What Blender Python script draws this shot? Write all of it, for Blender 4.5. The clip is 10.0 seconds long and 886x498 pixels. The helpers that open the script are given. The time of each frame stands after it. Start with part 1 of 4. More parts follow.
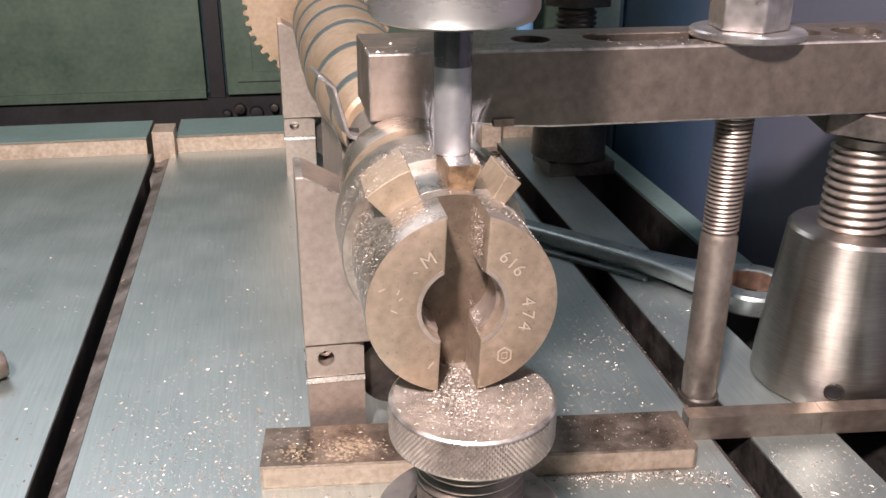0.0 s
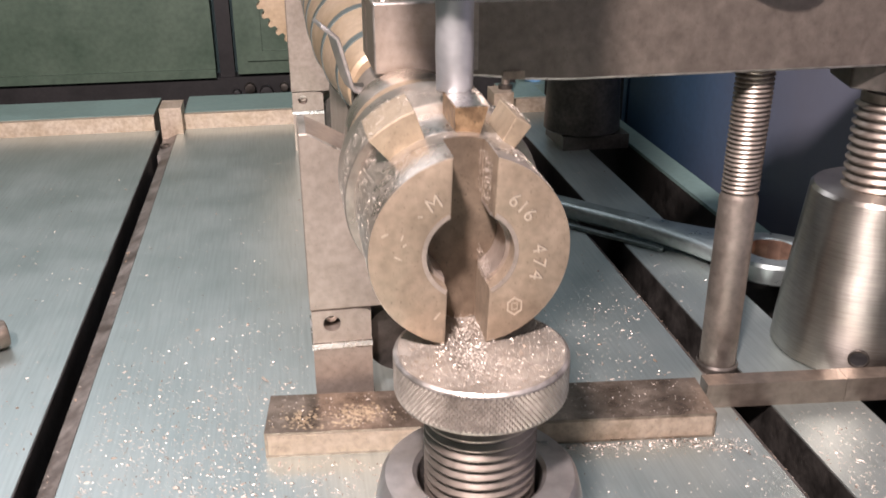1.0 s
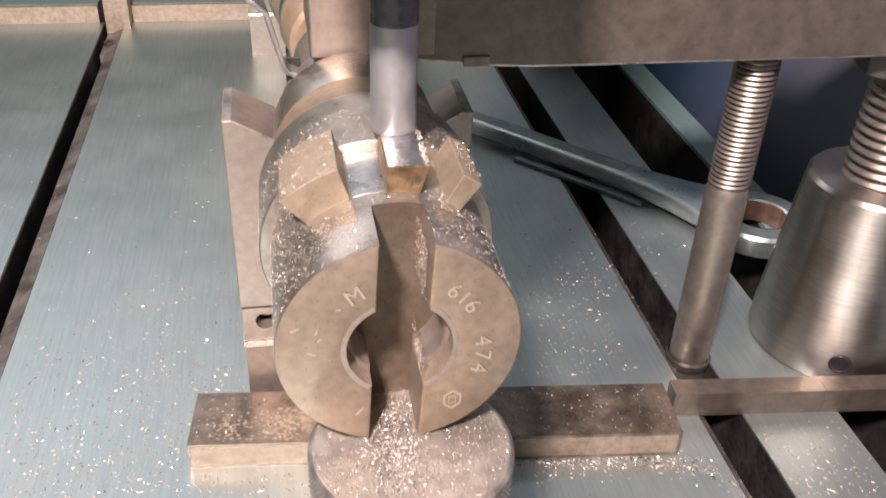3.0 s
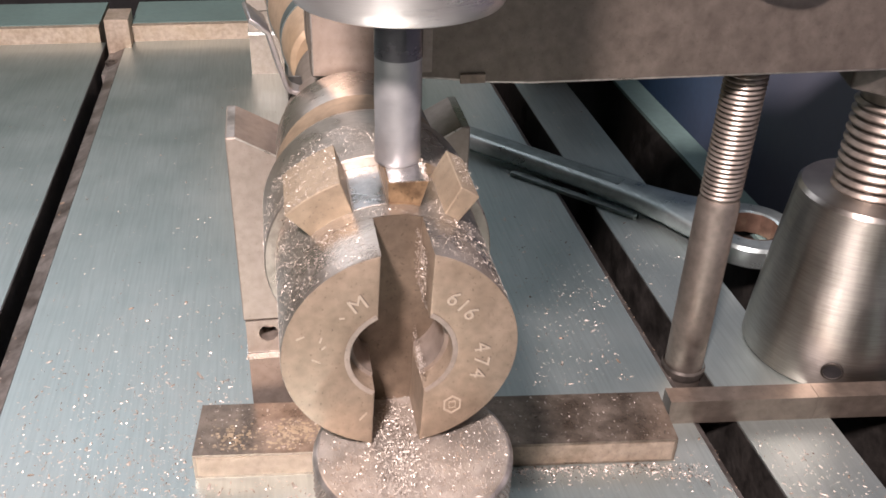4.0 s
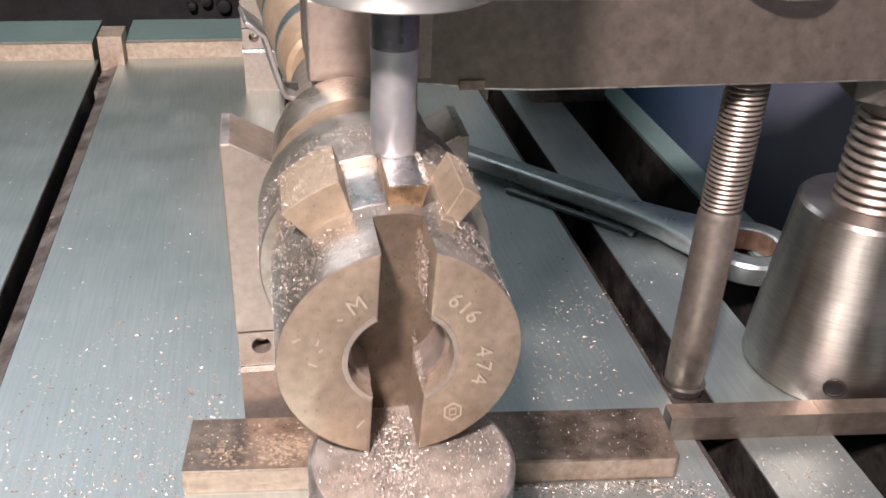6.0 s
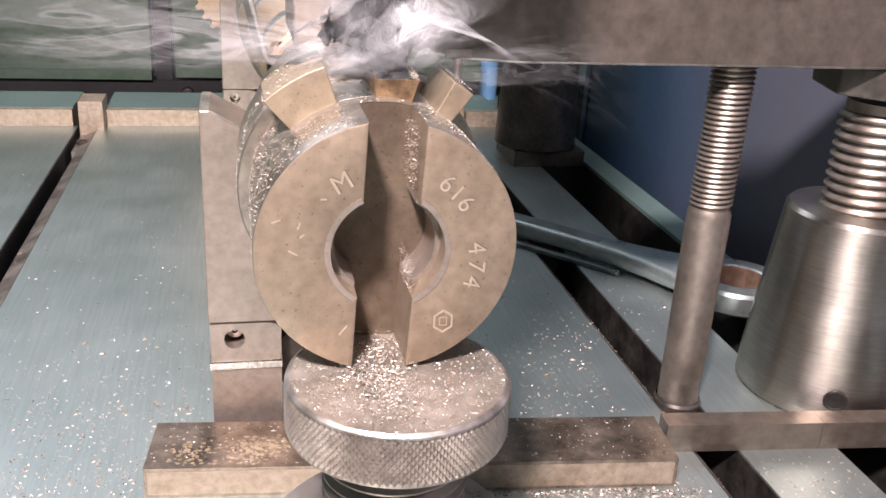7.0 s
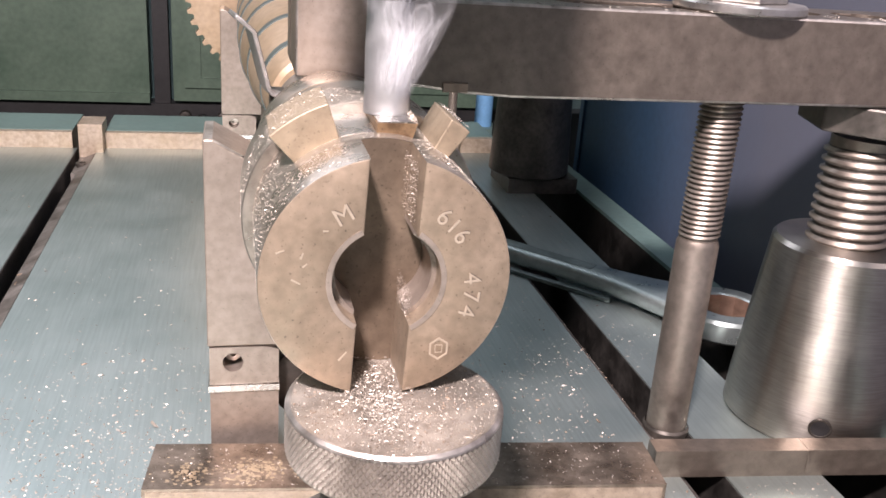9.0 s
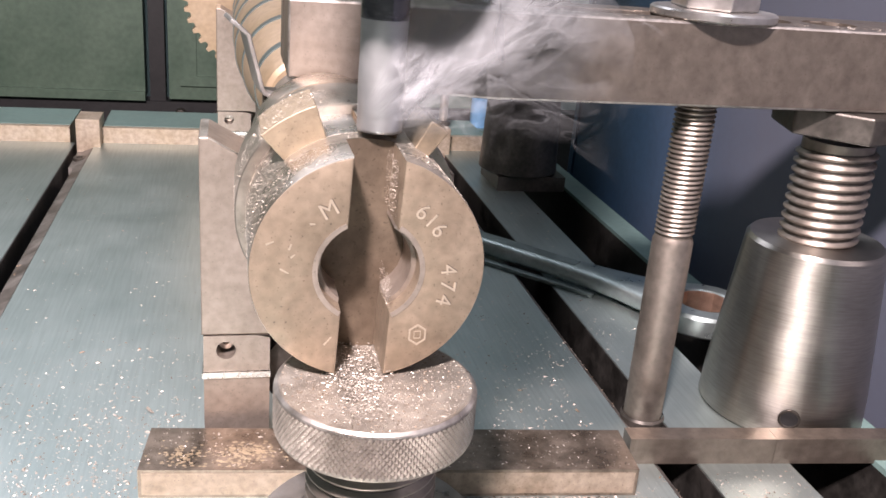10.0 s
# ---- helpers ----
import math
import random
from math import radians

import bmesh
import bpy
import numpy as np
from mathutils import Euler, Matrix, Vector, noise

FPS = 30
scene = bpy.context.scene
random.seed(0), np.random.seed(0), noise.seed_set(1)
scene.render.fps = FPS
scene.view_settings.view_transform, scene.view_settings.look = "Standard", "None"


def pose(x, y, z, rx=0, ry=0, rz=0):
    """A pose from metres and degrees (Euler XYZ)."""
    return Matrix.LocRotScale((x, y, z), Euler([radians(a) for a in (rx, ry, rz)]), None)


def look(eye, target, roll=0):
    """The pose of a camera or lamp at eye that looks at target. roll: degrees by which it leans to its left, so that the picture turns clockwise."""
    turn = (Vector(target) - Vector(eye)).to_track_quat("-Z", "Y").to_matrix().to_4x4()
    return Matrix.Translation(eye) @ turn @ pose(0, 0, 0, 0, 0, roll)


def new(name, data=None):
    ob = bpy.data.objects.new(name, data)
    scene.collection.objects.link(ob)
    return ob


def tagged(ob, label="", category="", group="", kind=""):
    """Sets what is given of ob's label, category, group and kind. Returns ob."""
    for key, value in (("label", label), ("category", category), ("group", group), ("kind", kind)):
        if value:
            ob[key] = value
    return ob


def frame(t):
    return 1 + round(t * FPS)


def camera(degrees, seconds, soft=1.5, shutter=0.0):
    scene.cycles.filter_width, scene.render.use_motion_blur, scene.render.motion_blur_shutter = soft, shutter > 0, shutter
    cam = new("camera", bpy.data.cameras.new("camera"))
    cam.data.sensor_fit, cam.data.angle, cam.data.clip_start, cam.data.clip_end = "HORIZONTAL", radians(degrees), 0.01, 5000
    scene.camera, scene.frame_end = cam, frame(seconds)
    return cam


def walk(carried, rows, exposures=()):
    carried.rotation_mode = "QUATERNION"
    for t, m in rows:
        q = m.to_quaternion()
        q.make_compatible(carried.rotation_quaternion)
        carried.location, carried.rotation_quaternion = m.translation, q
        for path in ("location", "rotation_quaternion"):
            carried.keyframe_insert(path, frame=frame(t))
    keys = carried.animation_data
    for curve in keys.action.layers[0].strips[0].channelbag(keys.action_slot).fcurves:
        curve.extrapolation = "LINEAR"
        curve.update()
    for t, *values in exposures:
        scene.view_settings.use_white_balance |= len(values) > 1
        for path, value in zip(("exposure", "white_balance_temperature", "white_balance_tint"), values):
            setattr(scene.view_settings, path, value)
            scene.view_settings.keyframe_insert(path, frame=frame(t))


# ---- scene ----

# All plan numbers are centimetres on the machine table: x to the right, y away, z up.
CM = 0.01
cam = camera(52.12, 10.0, soft=1.6, shutter=0.2)
EYES = [  # seconds, eye x, y, z in cm, yaw, pitch, roll in degrees
    (0.0, -3.925, -18.220, 19.522, -10.771, -22.885, 0.442),
    (0.5, -3.984, -18.220, 19.509, -11.116, -23.054, 0.640),
    (1.0, -3.650, -18.244, 18.178, -9.806, -23.468, -0.205),
    (1.2, -2.547, -15.710, 16.183, -9.125, -20.667, 3.922),
    (1.4, -1.475, -13.920, 17.890, -9.452, -24.757, 3.870),
    (1.5, -1.463, -13.353, 19.214, -8.735, -29.038, 1.952),
    (2.0, -1.754, -13.324, 20.062, -10.642, -33.976, 1.366),
    (2.5, -1.767, -13.247, 20.003, -10.575, -34.216, 1.453),
    (3.0, -1.813, -13.204, 20.655, -11.330, -32.791, 2.597),
    (3.2, -1.901, -13.125, 20.997, -11.287, -32.297, 2.535),
    (4.3, -1.952, -13.147, 20.894, -11.478, -31.778, 2.123),
    (4.5, -1.915, -13.171, 21.013, -11.719, -31.978, 2.809),
    (5.0, -1.945, -13.152, 21.190, -11.687, -31.871, 2.845),
    (5.5, -1.973, -13.279, 21.176, -11.727, -31.684, 2.827),
    (5.7, -1.999, -13.373, 21.242, -11.778, -31.803, 2.618),
    (6.8, -2.316, -13.987, 15.697, -13.072, -21.782, 3.293),
    (7.0, -2.327, -14.051, 15.954, -13.215, -21.683, 3.379),
    (7.5, -2.323, -14.125, 16.164, -13.708, -21.655, 3.922),
    (8.0, -2.334, -14.211, 16.253, -13.875, -21.791, 4.222),
    (8.5, -2.369, -14.282, 16.111, -13.931, -21.486, 4.346),
    (9.0, -2.529, -14.331, 16.332, -13.577, -20.221, 4.146),
    (9.5, -2.512, -14.365, 16.595, -13.619, -20.309, 4.576),
    (10.0, -2.496, -14.382, 16.704, -13.933, -20.379, 4.755),
]
# travel of the machine table along y, cm
TRAVEL = [
    (0, 0.028), (0.1, 0.15), (0.2, 0.65), (0.3, 0.68), (0.4, 0.56), (0.5, 0.368), (0.6, 0.2), (0.7, 0.05), (0.8, -0.15), (0.9, -0.25),
    (1, -0.516), (1.1, -0.3), (1.2, 0.1), (1.3, 0.5), (1.4, 0.95), (1.5, 1.295), (1.6, 1), (1.7, 0.6), (1.8, 0.03), (1.9, -0.6),
    (2, -1.048), (2.1, -0.8), (2.2, -0.38), (2.3, 0.05), (2.4, 0.72), (2.5, 1.041), (2.6, 1.1), (2.7, 1.05), (2.8, 0.6), (2.9, 0.1),
    (3, -0.464), (3.1, -0.88), (3.2, -1.245), (3.35, -1.1), (3.55, 0), (3.75, 1.1), (4, 0.2), (4.2, -0.85), (4.3, -1.01), (4.4, -0.88),
    (4.5, -0.713), (4.6, -0.4), (4.7, -0.18), (4.8, 0.3), (4.9, 0.92), (5, 1.257), (5.1, 0.95), (5.2, 0.42), (5.3, -0.12), (5.4, -0.5),
    (5.5, -0.786), (5.6, -0.98), (5.7, -1.099), (5.85, -0.95), (6.05, 0), (6.25, 1.05), (6.5, 0.4), (6.7, -0.6), (6.8, -0.738), (6.9, -0.4),
    (7, 0.005), (7.1, 0.35), (7.2, 0.7), (7.3, 1.1), (7.4, 1.4), (7.5, 1.478), (7.6, 1.28), (7.7, 0.8), (7.8, 0.25), (7.9, -0.4),
    (8, -0.816), (8.1, -0.7), (8.2, -0.35), (8.3, 0.2), (8.4, 0.75), (8.5, 1.081), (8.6, 1.12), (8.7, 1), (8.8, 0.75), (8.9, 0.5),
    (9, 0.288), (9.1, 0), (9.2, -0.3), (9.3, -0.38), (9.4, -0.15), (9.5, 0.143), (9.6, 0.55), (9.7, 0.95), (9.8, 1.25), (9.9, 1.4),
    (10, 1.451),
]
# level of the freshly milled flat, cm: the cutter takes a little more with every pass
LEVEL = [(0.0, 13.0), (2.2, 13.0), (3.2, 12.93), (4.3, 12.89), (5.5, 12.82), (6.8, 12.76), (8.0, 12.70), (9.0, 12.63), (10.0, 12.57)]


def cam_pose(x, y, z, yaw, pitch, roll):
    """Eye in cm; yaw to the left, pitch up, roll as in look()."""
    turn = Euler((radians(90 + pitch), 0, radians(yaw))).to_matrix().to_4x4()
    return Matrix.Translation((x * CM, y * CM, z * CM)) @ turn @ pose(0, 0, 0, 0, 0, roll)


walk(cam, [(t, cam_pose(*row)) for t, *row in EYES], exposures=[(0.0, 0.06, 6400, 23.0), (1.2, 0.14, 6400, 22.0), (2.2, -0.06, 6480, 24.0), (5.7, -0.08, 6330, 23.0), (7.0, 0.12, 6300, 23.0), (8.0, 0.12, 6330, 23.0), (9.0, 0.26, 6250, 22.0), (10.0, 0.30, 6250, 22.0)])

# ---- light ----
world = bpy.data.worlds.new("workshop")
scene.world = world
world.use_nodes = True
world.node_tree.nodes["Background"].inputs[0].default_value = (0.62, 0.74, 0.78, 1)
world.node_tree.nodes["Background"].inputs[1].default_value = 0.085
scene.view_settings.exposure = 0.0


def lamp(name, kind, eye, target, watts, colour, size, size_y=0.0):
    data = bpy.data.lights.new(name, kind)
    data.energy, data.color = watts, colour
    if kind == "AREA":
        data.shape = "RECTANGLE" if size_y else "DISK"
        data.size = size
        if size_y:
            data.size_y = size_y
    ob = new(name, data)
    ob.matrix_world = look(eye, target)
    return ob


# the machine's work lamp, above and to the left of the viewer, and two added fill lamps
lamp("work_lamp", "AREA", (-0.165, -0.33, 0.57), (0.0, 0.06, 0.06), 15.2, (1.0, 0.895, 0.83), 0.06)
# Overhead fill, added without a fixture.
lamp("overhead_fill_lamp", "AREA", (0.55, 0.1, 1.9), (0.3, 0.2, 0.0), 6.0, (0.86, 0.95, 1.0), 1.2, 0.25)
# Added fill that brightens the table's left side; no window is there.
lamp("north_fill_lamp", "AREA", (-0.6, 1.9, 1.5), (-0.1, 0.1, 0.0), 21.5, (0.88, 0.96, 1.0), 2.0, 1.1)


# ---- materials ----
def material(name, colour, rough=0.4, metal=0.0, spread=0.25, grain=60.0, stain=6.0, tint=None, bump=0.15, streak=None, rough_spread=0.12, specks=0.0, turned=""):
    """A surface with fine grain and broad stains. streak: scale of the texture along x, y, z (brushed or turned metal)."""
    m = bpy.data.materials.new(name)
    m.use_nodes = True
    nt = m.node_tree
    n, l = nt.nodes, nt.links
    b = n["Principled BSDF"]
    b.inputs["Metallic"].default_value = metal
    co = n.new("ShaderNodeTexCoord")
    mp = n.new("ShaderNodeMapping")
    mp.inputs["Scale"].default_value = streak or (1, 1, 1)
    l.new(co.outputs["Object"], mp.inputs["Vector"])
    fine = n.new("ShaderNodeTexNoise")
    fine.inputs["Scale"].default_value, fine.inputs["Detail"].default_value = grain * 10, 5
    l.new(mp.outputs[0], fine.inputs["Vector"])
    broad = n.new("ShaderNodeTexNoise")
    broad.inputs["Scale"].default_value, broad.inputs["Detail"].default_value, broad.inputs["Roughness"].default_value = stain * 10, 6, 0.65
    l.new(co.outputs["Object"], broad.inputs["Vector"])
    ramp = n.new("ShaderNodeValToRGB")
    ramp.color_ramp.elements[0].position, ramp.color_ramp.elements[1].position = 0.36, 0.66
    dark = tint or tuple(c * (1 - spread * 1.6) for c in colour)
    ramp.color_ramp.elements[0].color = (*dark, 1)
    ramp.color_ramp.elements[1].color = (*colour, 1)
    l.new(broad.outputs["Fac"], ramp.inputs["Fac"])
    mix = n.new("ShaderNodeMix")
    mix.data_type, mix.blend_type = "RGBA", "MULTIPLY"
    fr = n.new("ShaderNodeValToRGB")
    fr.color_ramp.elements[0].position, fr.color_ramp.elements[1].position = 0.3, 0.62
    low = 1 - spread
    fr.color_ramp.elements[0].color = (low, low, low, 1)
    fr.color_ramp.elements[1].color = (1, 1, 1, 1)
    l.new(fine.outputs["Fac"], fr.inputs["Fac"])
    mix.inputs["Factor"].default_value = 1.0
    l.new(ramp.outputs[0], mix.inputs["A"])
    l.new(fr.outputs[0], mix.inputs["B"])
    last = mix.outputs["Result"]
    if specks:
        dots = n.new("ShaderNodeTexNoise")
        dots.inputs["Scale"].default_value, dots.inputs["Detail"].default_value = 1500.0, 4
        l.new(co.outputs["Object"], dots.inputs["Vector"])
        dr = n.new("ShaderNodeValToRGB")
        dr.color_ramp.elements[0].position, dr.color_ramp.elements[1].position = 0.30, 0.38
        dr.color_ramp.elements[0].color, dr.color_ramp.elements[1].color = (1 - specks,) * 3 + (1,), (1, 1, 1, 1)
        l.new(dots.outputs["Fac"], dr.inputs["Fac"])
        m2 = n.new("ShaderNodeMix")
        m2.data_type, m2.blend_type = "RGBA", "MULTIPLY"
        m2.inputs["Factor"].default_value = 1.0
        l.new(last, m2.inputs["A"])
        l.new(dr.outputs[0], m2.inputs["B"])
        last = m2.outputs["Result"]
    l.new(last, b.inputs["Base Color"])
    rr = n.new("ShaderNodeMapRange")
    rr.inputs["From Min"].default_value, rr.inputs["From Max"].default_value = 0.3, 0.7
    rr.inputs["To Min"].default_value, rr.inputs["To Max"].default_value = max(rough - rough_spread, 0.04), min(rough + rough_spread, 1)
    l.new(broad.outputs["Fac"], rr.inputs["Value"])
    l.new(rr.outputs[0], b.inputs["Roughness"])
    if turned:
        # turning marks run round this axis, so the gloss spreads along it
        tan = n.new("ShaderNodeTangent")
        tan.direction_type, tan.axis = "RADIAL", turned
        l.new(tan.outputs[0], b.inputs["Tangent"])
        b.inputs["Anisotropic"].default_value, b.inputs["Anisotropic Rotation"].default_value = 0.75, 0.25
    if bump:
        bp = n.new("ShaderNodeBump")
        bp.inputs["Strength"].default_value, bp.inputs["Distance"].default_value = bump, 0.0004
        l.new(fine.outputs["Fac"], bp.inputs["Height"])
        l.new(bp.outputs[0], b.inputs["Normal"])
    return m


TABLE = material("ground_steel_table", (0.465, 0.52, 0.495), 0.43, 0.9, 0.13, 60, 2.2, (0.39, 0.455, 0.435), 0.08, (1.5, 0.06, 1.0), 0.05)
SLOT = material("dark_slot_shade", (0.05, 0.045, 0.04), 0.5, 0.3, 0.4, 40, 8)
SLOTWALL = material("lit_grey_slot_wall", (0.15, 0.14, 0.135), 0.45, 0.5, 0.35, 40, 8, (0.08, 0.07, 0.065))
SLEDGE = material("worn_grey_bevel", (0.34, 0.31, 0.28), 0.45, 0.6, 0.3, 30, 6, (0.13, 0.11, 0.095))
LIP = material("worn_tan_edge", (0.52, 0.43, 0.34), 0.5, 0.35, 0.25, 40, 5, (0.40, 0.31, 0.22))
TEAL = material("teal_paint", (0.17, 0.26, 0.24), 0.42, 0.0, 0.12, 30, 3)
GREEN = material("green_machine_paint", (0.105, 0.155, 0.108), 0.5, 0.0, 0.2, 20, 1.5, (0.07, 0.112, 0.077))
BLACK = material("black_gap", (0.028, 0.026, 0.026), 0.6, 0.0, 0.3, 30, 3)
BLUE = material("blue_paint", (0.055, 0.12, 0.22), 0.34, 0.0, 0.15, 20, 0.8, (0.045, 0.09, 0.155))


def grey_sheen(m, colour, low, high):
    """Grey reflected light mixed into the colour, fading along y between two places (metres in the part's space)."""
    n, l = m.node_tree.nodes, m.node_tree.links
    base = n["Principled BSDF"].inputs["Base Color"]
    under = base.links[0].from_socket
    co, split, edge = n.new("ShaderNodeTexCoord"), n.new("ShaderNodeSeparateXYZ"), n.new("ShaderNodeTexNoise")
    edge.inputs["Scale"].default_value, edge.inputs["Detail"].default_value = 9.0, 6
    l.new(co.outputs["Object"], split.inputs[0])
    l.new(co.outputs["Object"], edge.inputs["Vector"])
    wave, along, mix = n.new("ShaderNodeMath"), n.new("ShaderNodeMapRange"), n.new("ShaderNodeMix")
    wave.operation = "MULTIPLY_ADD"
    wave.inputs[1].default_value = 0.12
    l.new(edge.outputs["Fac"], wave.inputs[0])
    l.new(split.outputs[1], wave.inputs[2])
    along.inputs["From Min"].default_value, along.inputs["From Max"].default_value = low + 0.06, high + 0.06
    along.inputs["To Min"].default_value, along.inputs["To Max"].default_value = 0.8, 0.0
    l.new(wave.outputs[0], along.inputs["Value"])
    mix.data_type = "RGBA"
    mix.inputs["B"].default_value = (*colour, 1)
    l.new(along.outputs[0], mix.inputs["Factor"])
    l.new(under, mix.inputs["A"])
    l.new(mix.outputs["Result"], base)
    return m


# The paler grey end is a reflection painted into the blue.
SHEENBLUE = grey_sheen(material("blue_paint_with_sheen", (0.04, 0.09, 0.165), 0.42, 0.0, 0.15, 20, 0.8, (0.032, 0.068, 0.12)), (0.105, 0.104, 0.125), 0.04, 0.20)
PALEBLUE = material("pale_blue_paint", (0.22, 0.48, 0.80), 0.4, 0.0, 0.1)
STRAP = material("browned_strap_steel", (0.255, 0.212, 0.172), 0.38, 0.8, 0.2, 30, 14, (0.205, 0.168, 0.135), 0.35, None, 0.07, 0.3)
EDGE = material("worn_bright_edge", (0.70, 0.645, 0.59), 0.34, 0.9, 0.35, 30, 12, (0.42, 0.37, 0.32), 0.2)
BLOCK = material("ground_block_steel", (0.385, 0.327, 0.277), 0.42, 0.7, 0.2, 35, 6, (0.325, 0.272, 0.226), 0.2, None, 0.1, 0.25)
BAR = material("stained_bar_steel", (0.29, 0.235, 0.185), 0.36, 0.75, 0.3, 30, 9, (0.125, 0.095, 0.07), 0.2, None, 0.14, 0.5)
BARFACE = material("tan_bar_edge", (0.38, 0.30, 0.23), 0.46, 0.5, 0.3, 40, 9, (0.26, 0.195, 0.14), 0.2, None, 0.1, 0.4)
FACE = material("hardened_tan_steel", (0.285, 0.224, 0.162), 0.45, 0.5, 0.22, 45, 9.0, (0.225, 0.175, 0.124), 0.18, None, 0.08, 0.5)
TURNED = material("turned_bright_steel", (0.54, 0.49, 0.425), 0.32, 0.9, 0.25, 45, 6, (0.42, 0.37, 0.31), 0.1, (1, 8, 1))
FRESH = material("fresh_cut_steel", (0.80, 0.79, 0.77), 0.28, 1.0, 0.2, 60, 8, (0.68, 0.66, 0.63), 0.3)
GROOVE = material("brown_oxide_steel", (0.36, 0.27, 0.18), 0.5, 0.5, 0.2, 40, 5)
CONE = material("turned_cone_steel", (0.47, 0.43, 0.385), 0.36, 1.0, 0.2, 40, 5, (0.40, 0.365, 0.32), 0.2, (0.3, 0.3, 5), 0.06, 0.0, "Z")
TOOTHFACE = material("ochre_tooth_steel", (0.35, 0.285, 0.20), 0.45, 0.5, 0.2, 45, 9.0, (0.27, 0.215, 0.15), 0.15, None, 0.08, 0.3)
BURNT = material("burnt_rusty_steel", (0.30, 0.20, 0.11), 0.5, 0.5, 0.35, 45, 30.0, (0.12, 0.075, 0.04), 0.2, None, 0.08, 0.5)
THREAD = material("worn_thread_steel", (0.29, 0.252, 0.215), 0.46, 0.9, 0.2, 40, 9, (0.295, 0.25, 0.21))
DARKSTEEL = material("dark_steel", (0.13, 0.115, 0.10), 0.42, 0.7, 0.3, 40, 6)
KNOB = material("knurled_steel", (0.42, 0.37, 0.32), 0.42, 0.8, 0.25, 40, 6, (0.30, 0.26, 0.22), 0.15)
KNOBTOP = material("worn_knob_top", (0.50, 0.45, 0.39), 0.45, 0.75, 0.3, 35, 6, (0.36, 0.32, 0.27), 0.25)
NUTSTEEL = material("bright_nut_steel", (0.50, 0.475, 0.455), 0.36, 0.9, 0.2, 30, 8, (0.42, 0.395, 0.37))
BORESHADE = material("shaded_brown_bore", (0.17, 0.128, 0.09), 0.42, 0.5, 0.25, 40, 8, (0.11, 0.082, 0.058), 0.2, None, 0.1, 0.4)
TEALSTEEL = material("dull_chrome", (0.24, 0.29, 0.28), 0.5, 0.7, 0.2, 30, 9)
CHROME = material("satin_chrome", (0.50, 0.56, 0.545), 0.36, 0.85, 0.15, 30, 7, (0.40, 0.46, 0.445))
DRUM = material("tan_bronze", (0.42, 0.32, 0.22), 0.45, 0.45, 0.2, 30, 4, (0.40, 0.29, 0.18))
DRUMDARK = material("dark_teal_groove", (0.09, 0.12, 0.115), 0.5, 0.2, 0.2)
NUT = material("spinning_nut_steel", (0.62, 0.58, 0.56), 0.32, 0.9, 0.1, 40, 3, (0.52, 0.48, 0.46), 0.05, (1, 1, 20))
CARBIDE = material("dark_polished_shank", (0.20, 0.19, 0.20), 0.28, 0.9, 0.2, 40, 5)
CUTTER = material("cutter_flutes", (0.47, 0.47, 0.465), 0.42, 0.8, 0.1, 40, 5, (0.40, 0.40, 0.40))
CHIP = material("bright_chips", (0.66, 0.60, 0.53), 0.42, 0.55, 0.2, 30, 10, (0.46, 0.39, 0.32), 0.0)
CHIPDARK = material("dull_chips", (0.20, 0.16, 0.12), 0.5, 0.6, 0.4, 30, 10, None, 0.0)
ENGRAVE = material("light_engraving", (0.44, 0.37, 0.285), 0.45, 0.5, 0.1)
ENGRAVESHADOW = material("engraving_shadow", (0.13, 0.10, 0.075), 0.5, 0.3, 0.1)
GOLDMARK = material("yellow_brown_stain", (0.40, 0.32, 0.215), 0.5, 0.2, 0.3, 30, 8, (0.28, 0.21, 0.13))
RUST = material("rusty_chips", (0.34, 0.26, 0.19), 0.6, 0.3, 0.4, 30, 10, (0.17, 0.12, 0.08), 0.0)
COPPER = material("copper_jaw", (0.58, 0.37, 0.27), 0.4, 0.8, 0.25, 30, 6)
WALL = material("workshop_wall_paint", (0.36, 0.44, 0.42), 0.7, 0.0, 0.1, 8, 0.5)
FLOORM = material("workshop_concrete", (0.22, 0.22, 0.21), 0.7, 0.0, 0.2, 10, 0.6)


# ---- builders ----
MOVING, MILLED = [], []


def thing(name, x, y, z, label, category, group="", kind="", rides=True):
    """An empty at the thing's base. rides: it travels with the machine table."""
    ob = tagged(new(name), label, category, group, kind)
    ob.matrix_world = pose(x * CM, y * CM, z * CM)
    if rides:
        MOVING.append((ob, x, y, z))
    return ob


def part(name, bm, mat, parent, label=""):
    me = bpy.data.meshes.new(name)
    for v in bm.verts:
        v.co *= CM
    bm.normal_update()
    bm.to_mesh(me)
    bm.free()
    for m in mat if isinstance(mat, (list, tuple)) else [mat]:
        me.materials.append(m)
    ob = new(name, me)
    ob.parent = parent
    return tagged(ob, label)


def smooth(bm, angle=35):
    for f in bm.faces:
        f.smooth = True
    for e in bm.edges:
        if len(e.link_faces) == 2 and e.calc_face_angle(0) > radians(angle):
            e.smooth = False
    return bm


def bevelled(bm, width, segments=2, angle=30):
    edges = [e for e in bm.edges if len(e.link_faces) == 2 and e.calc_face_angle(0) > radians(angle)]
    bmesh.ops.bevel(bm, geom=edges, offset=width, segments=segments, profile=0.5, affect="EDGES")
    return bm


def worn(bm):
    """Bevel faces take the second material: bare, worn metal, the edge highlight put into its colour."""
    bm.normal_update()
    for f in bm.faces:
        f.material_index = 1 if max(abs(c) for c in f.normal) < 0.97 else 0
    return bm


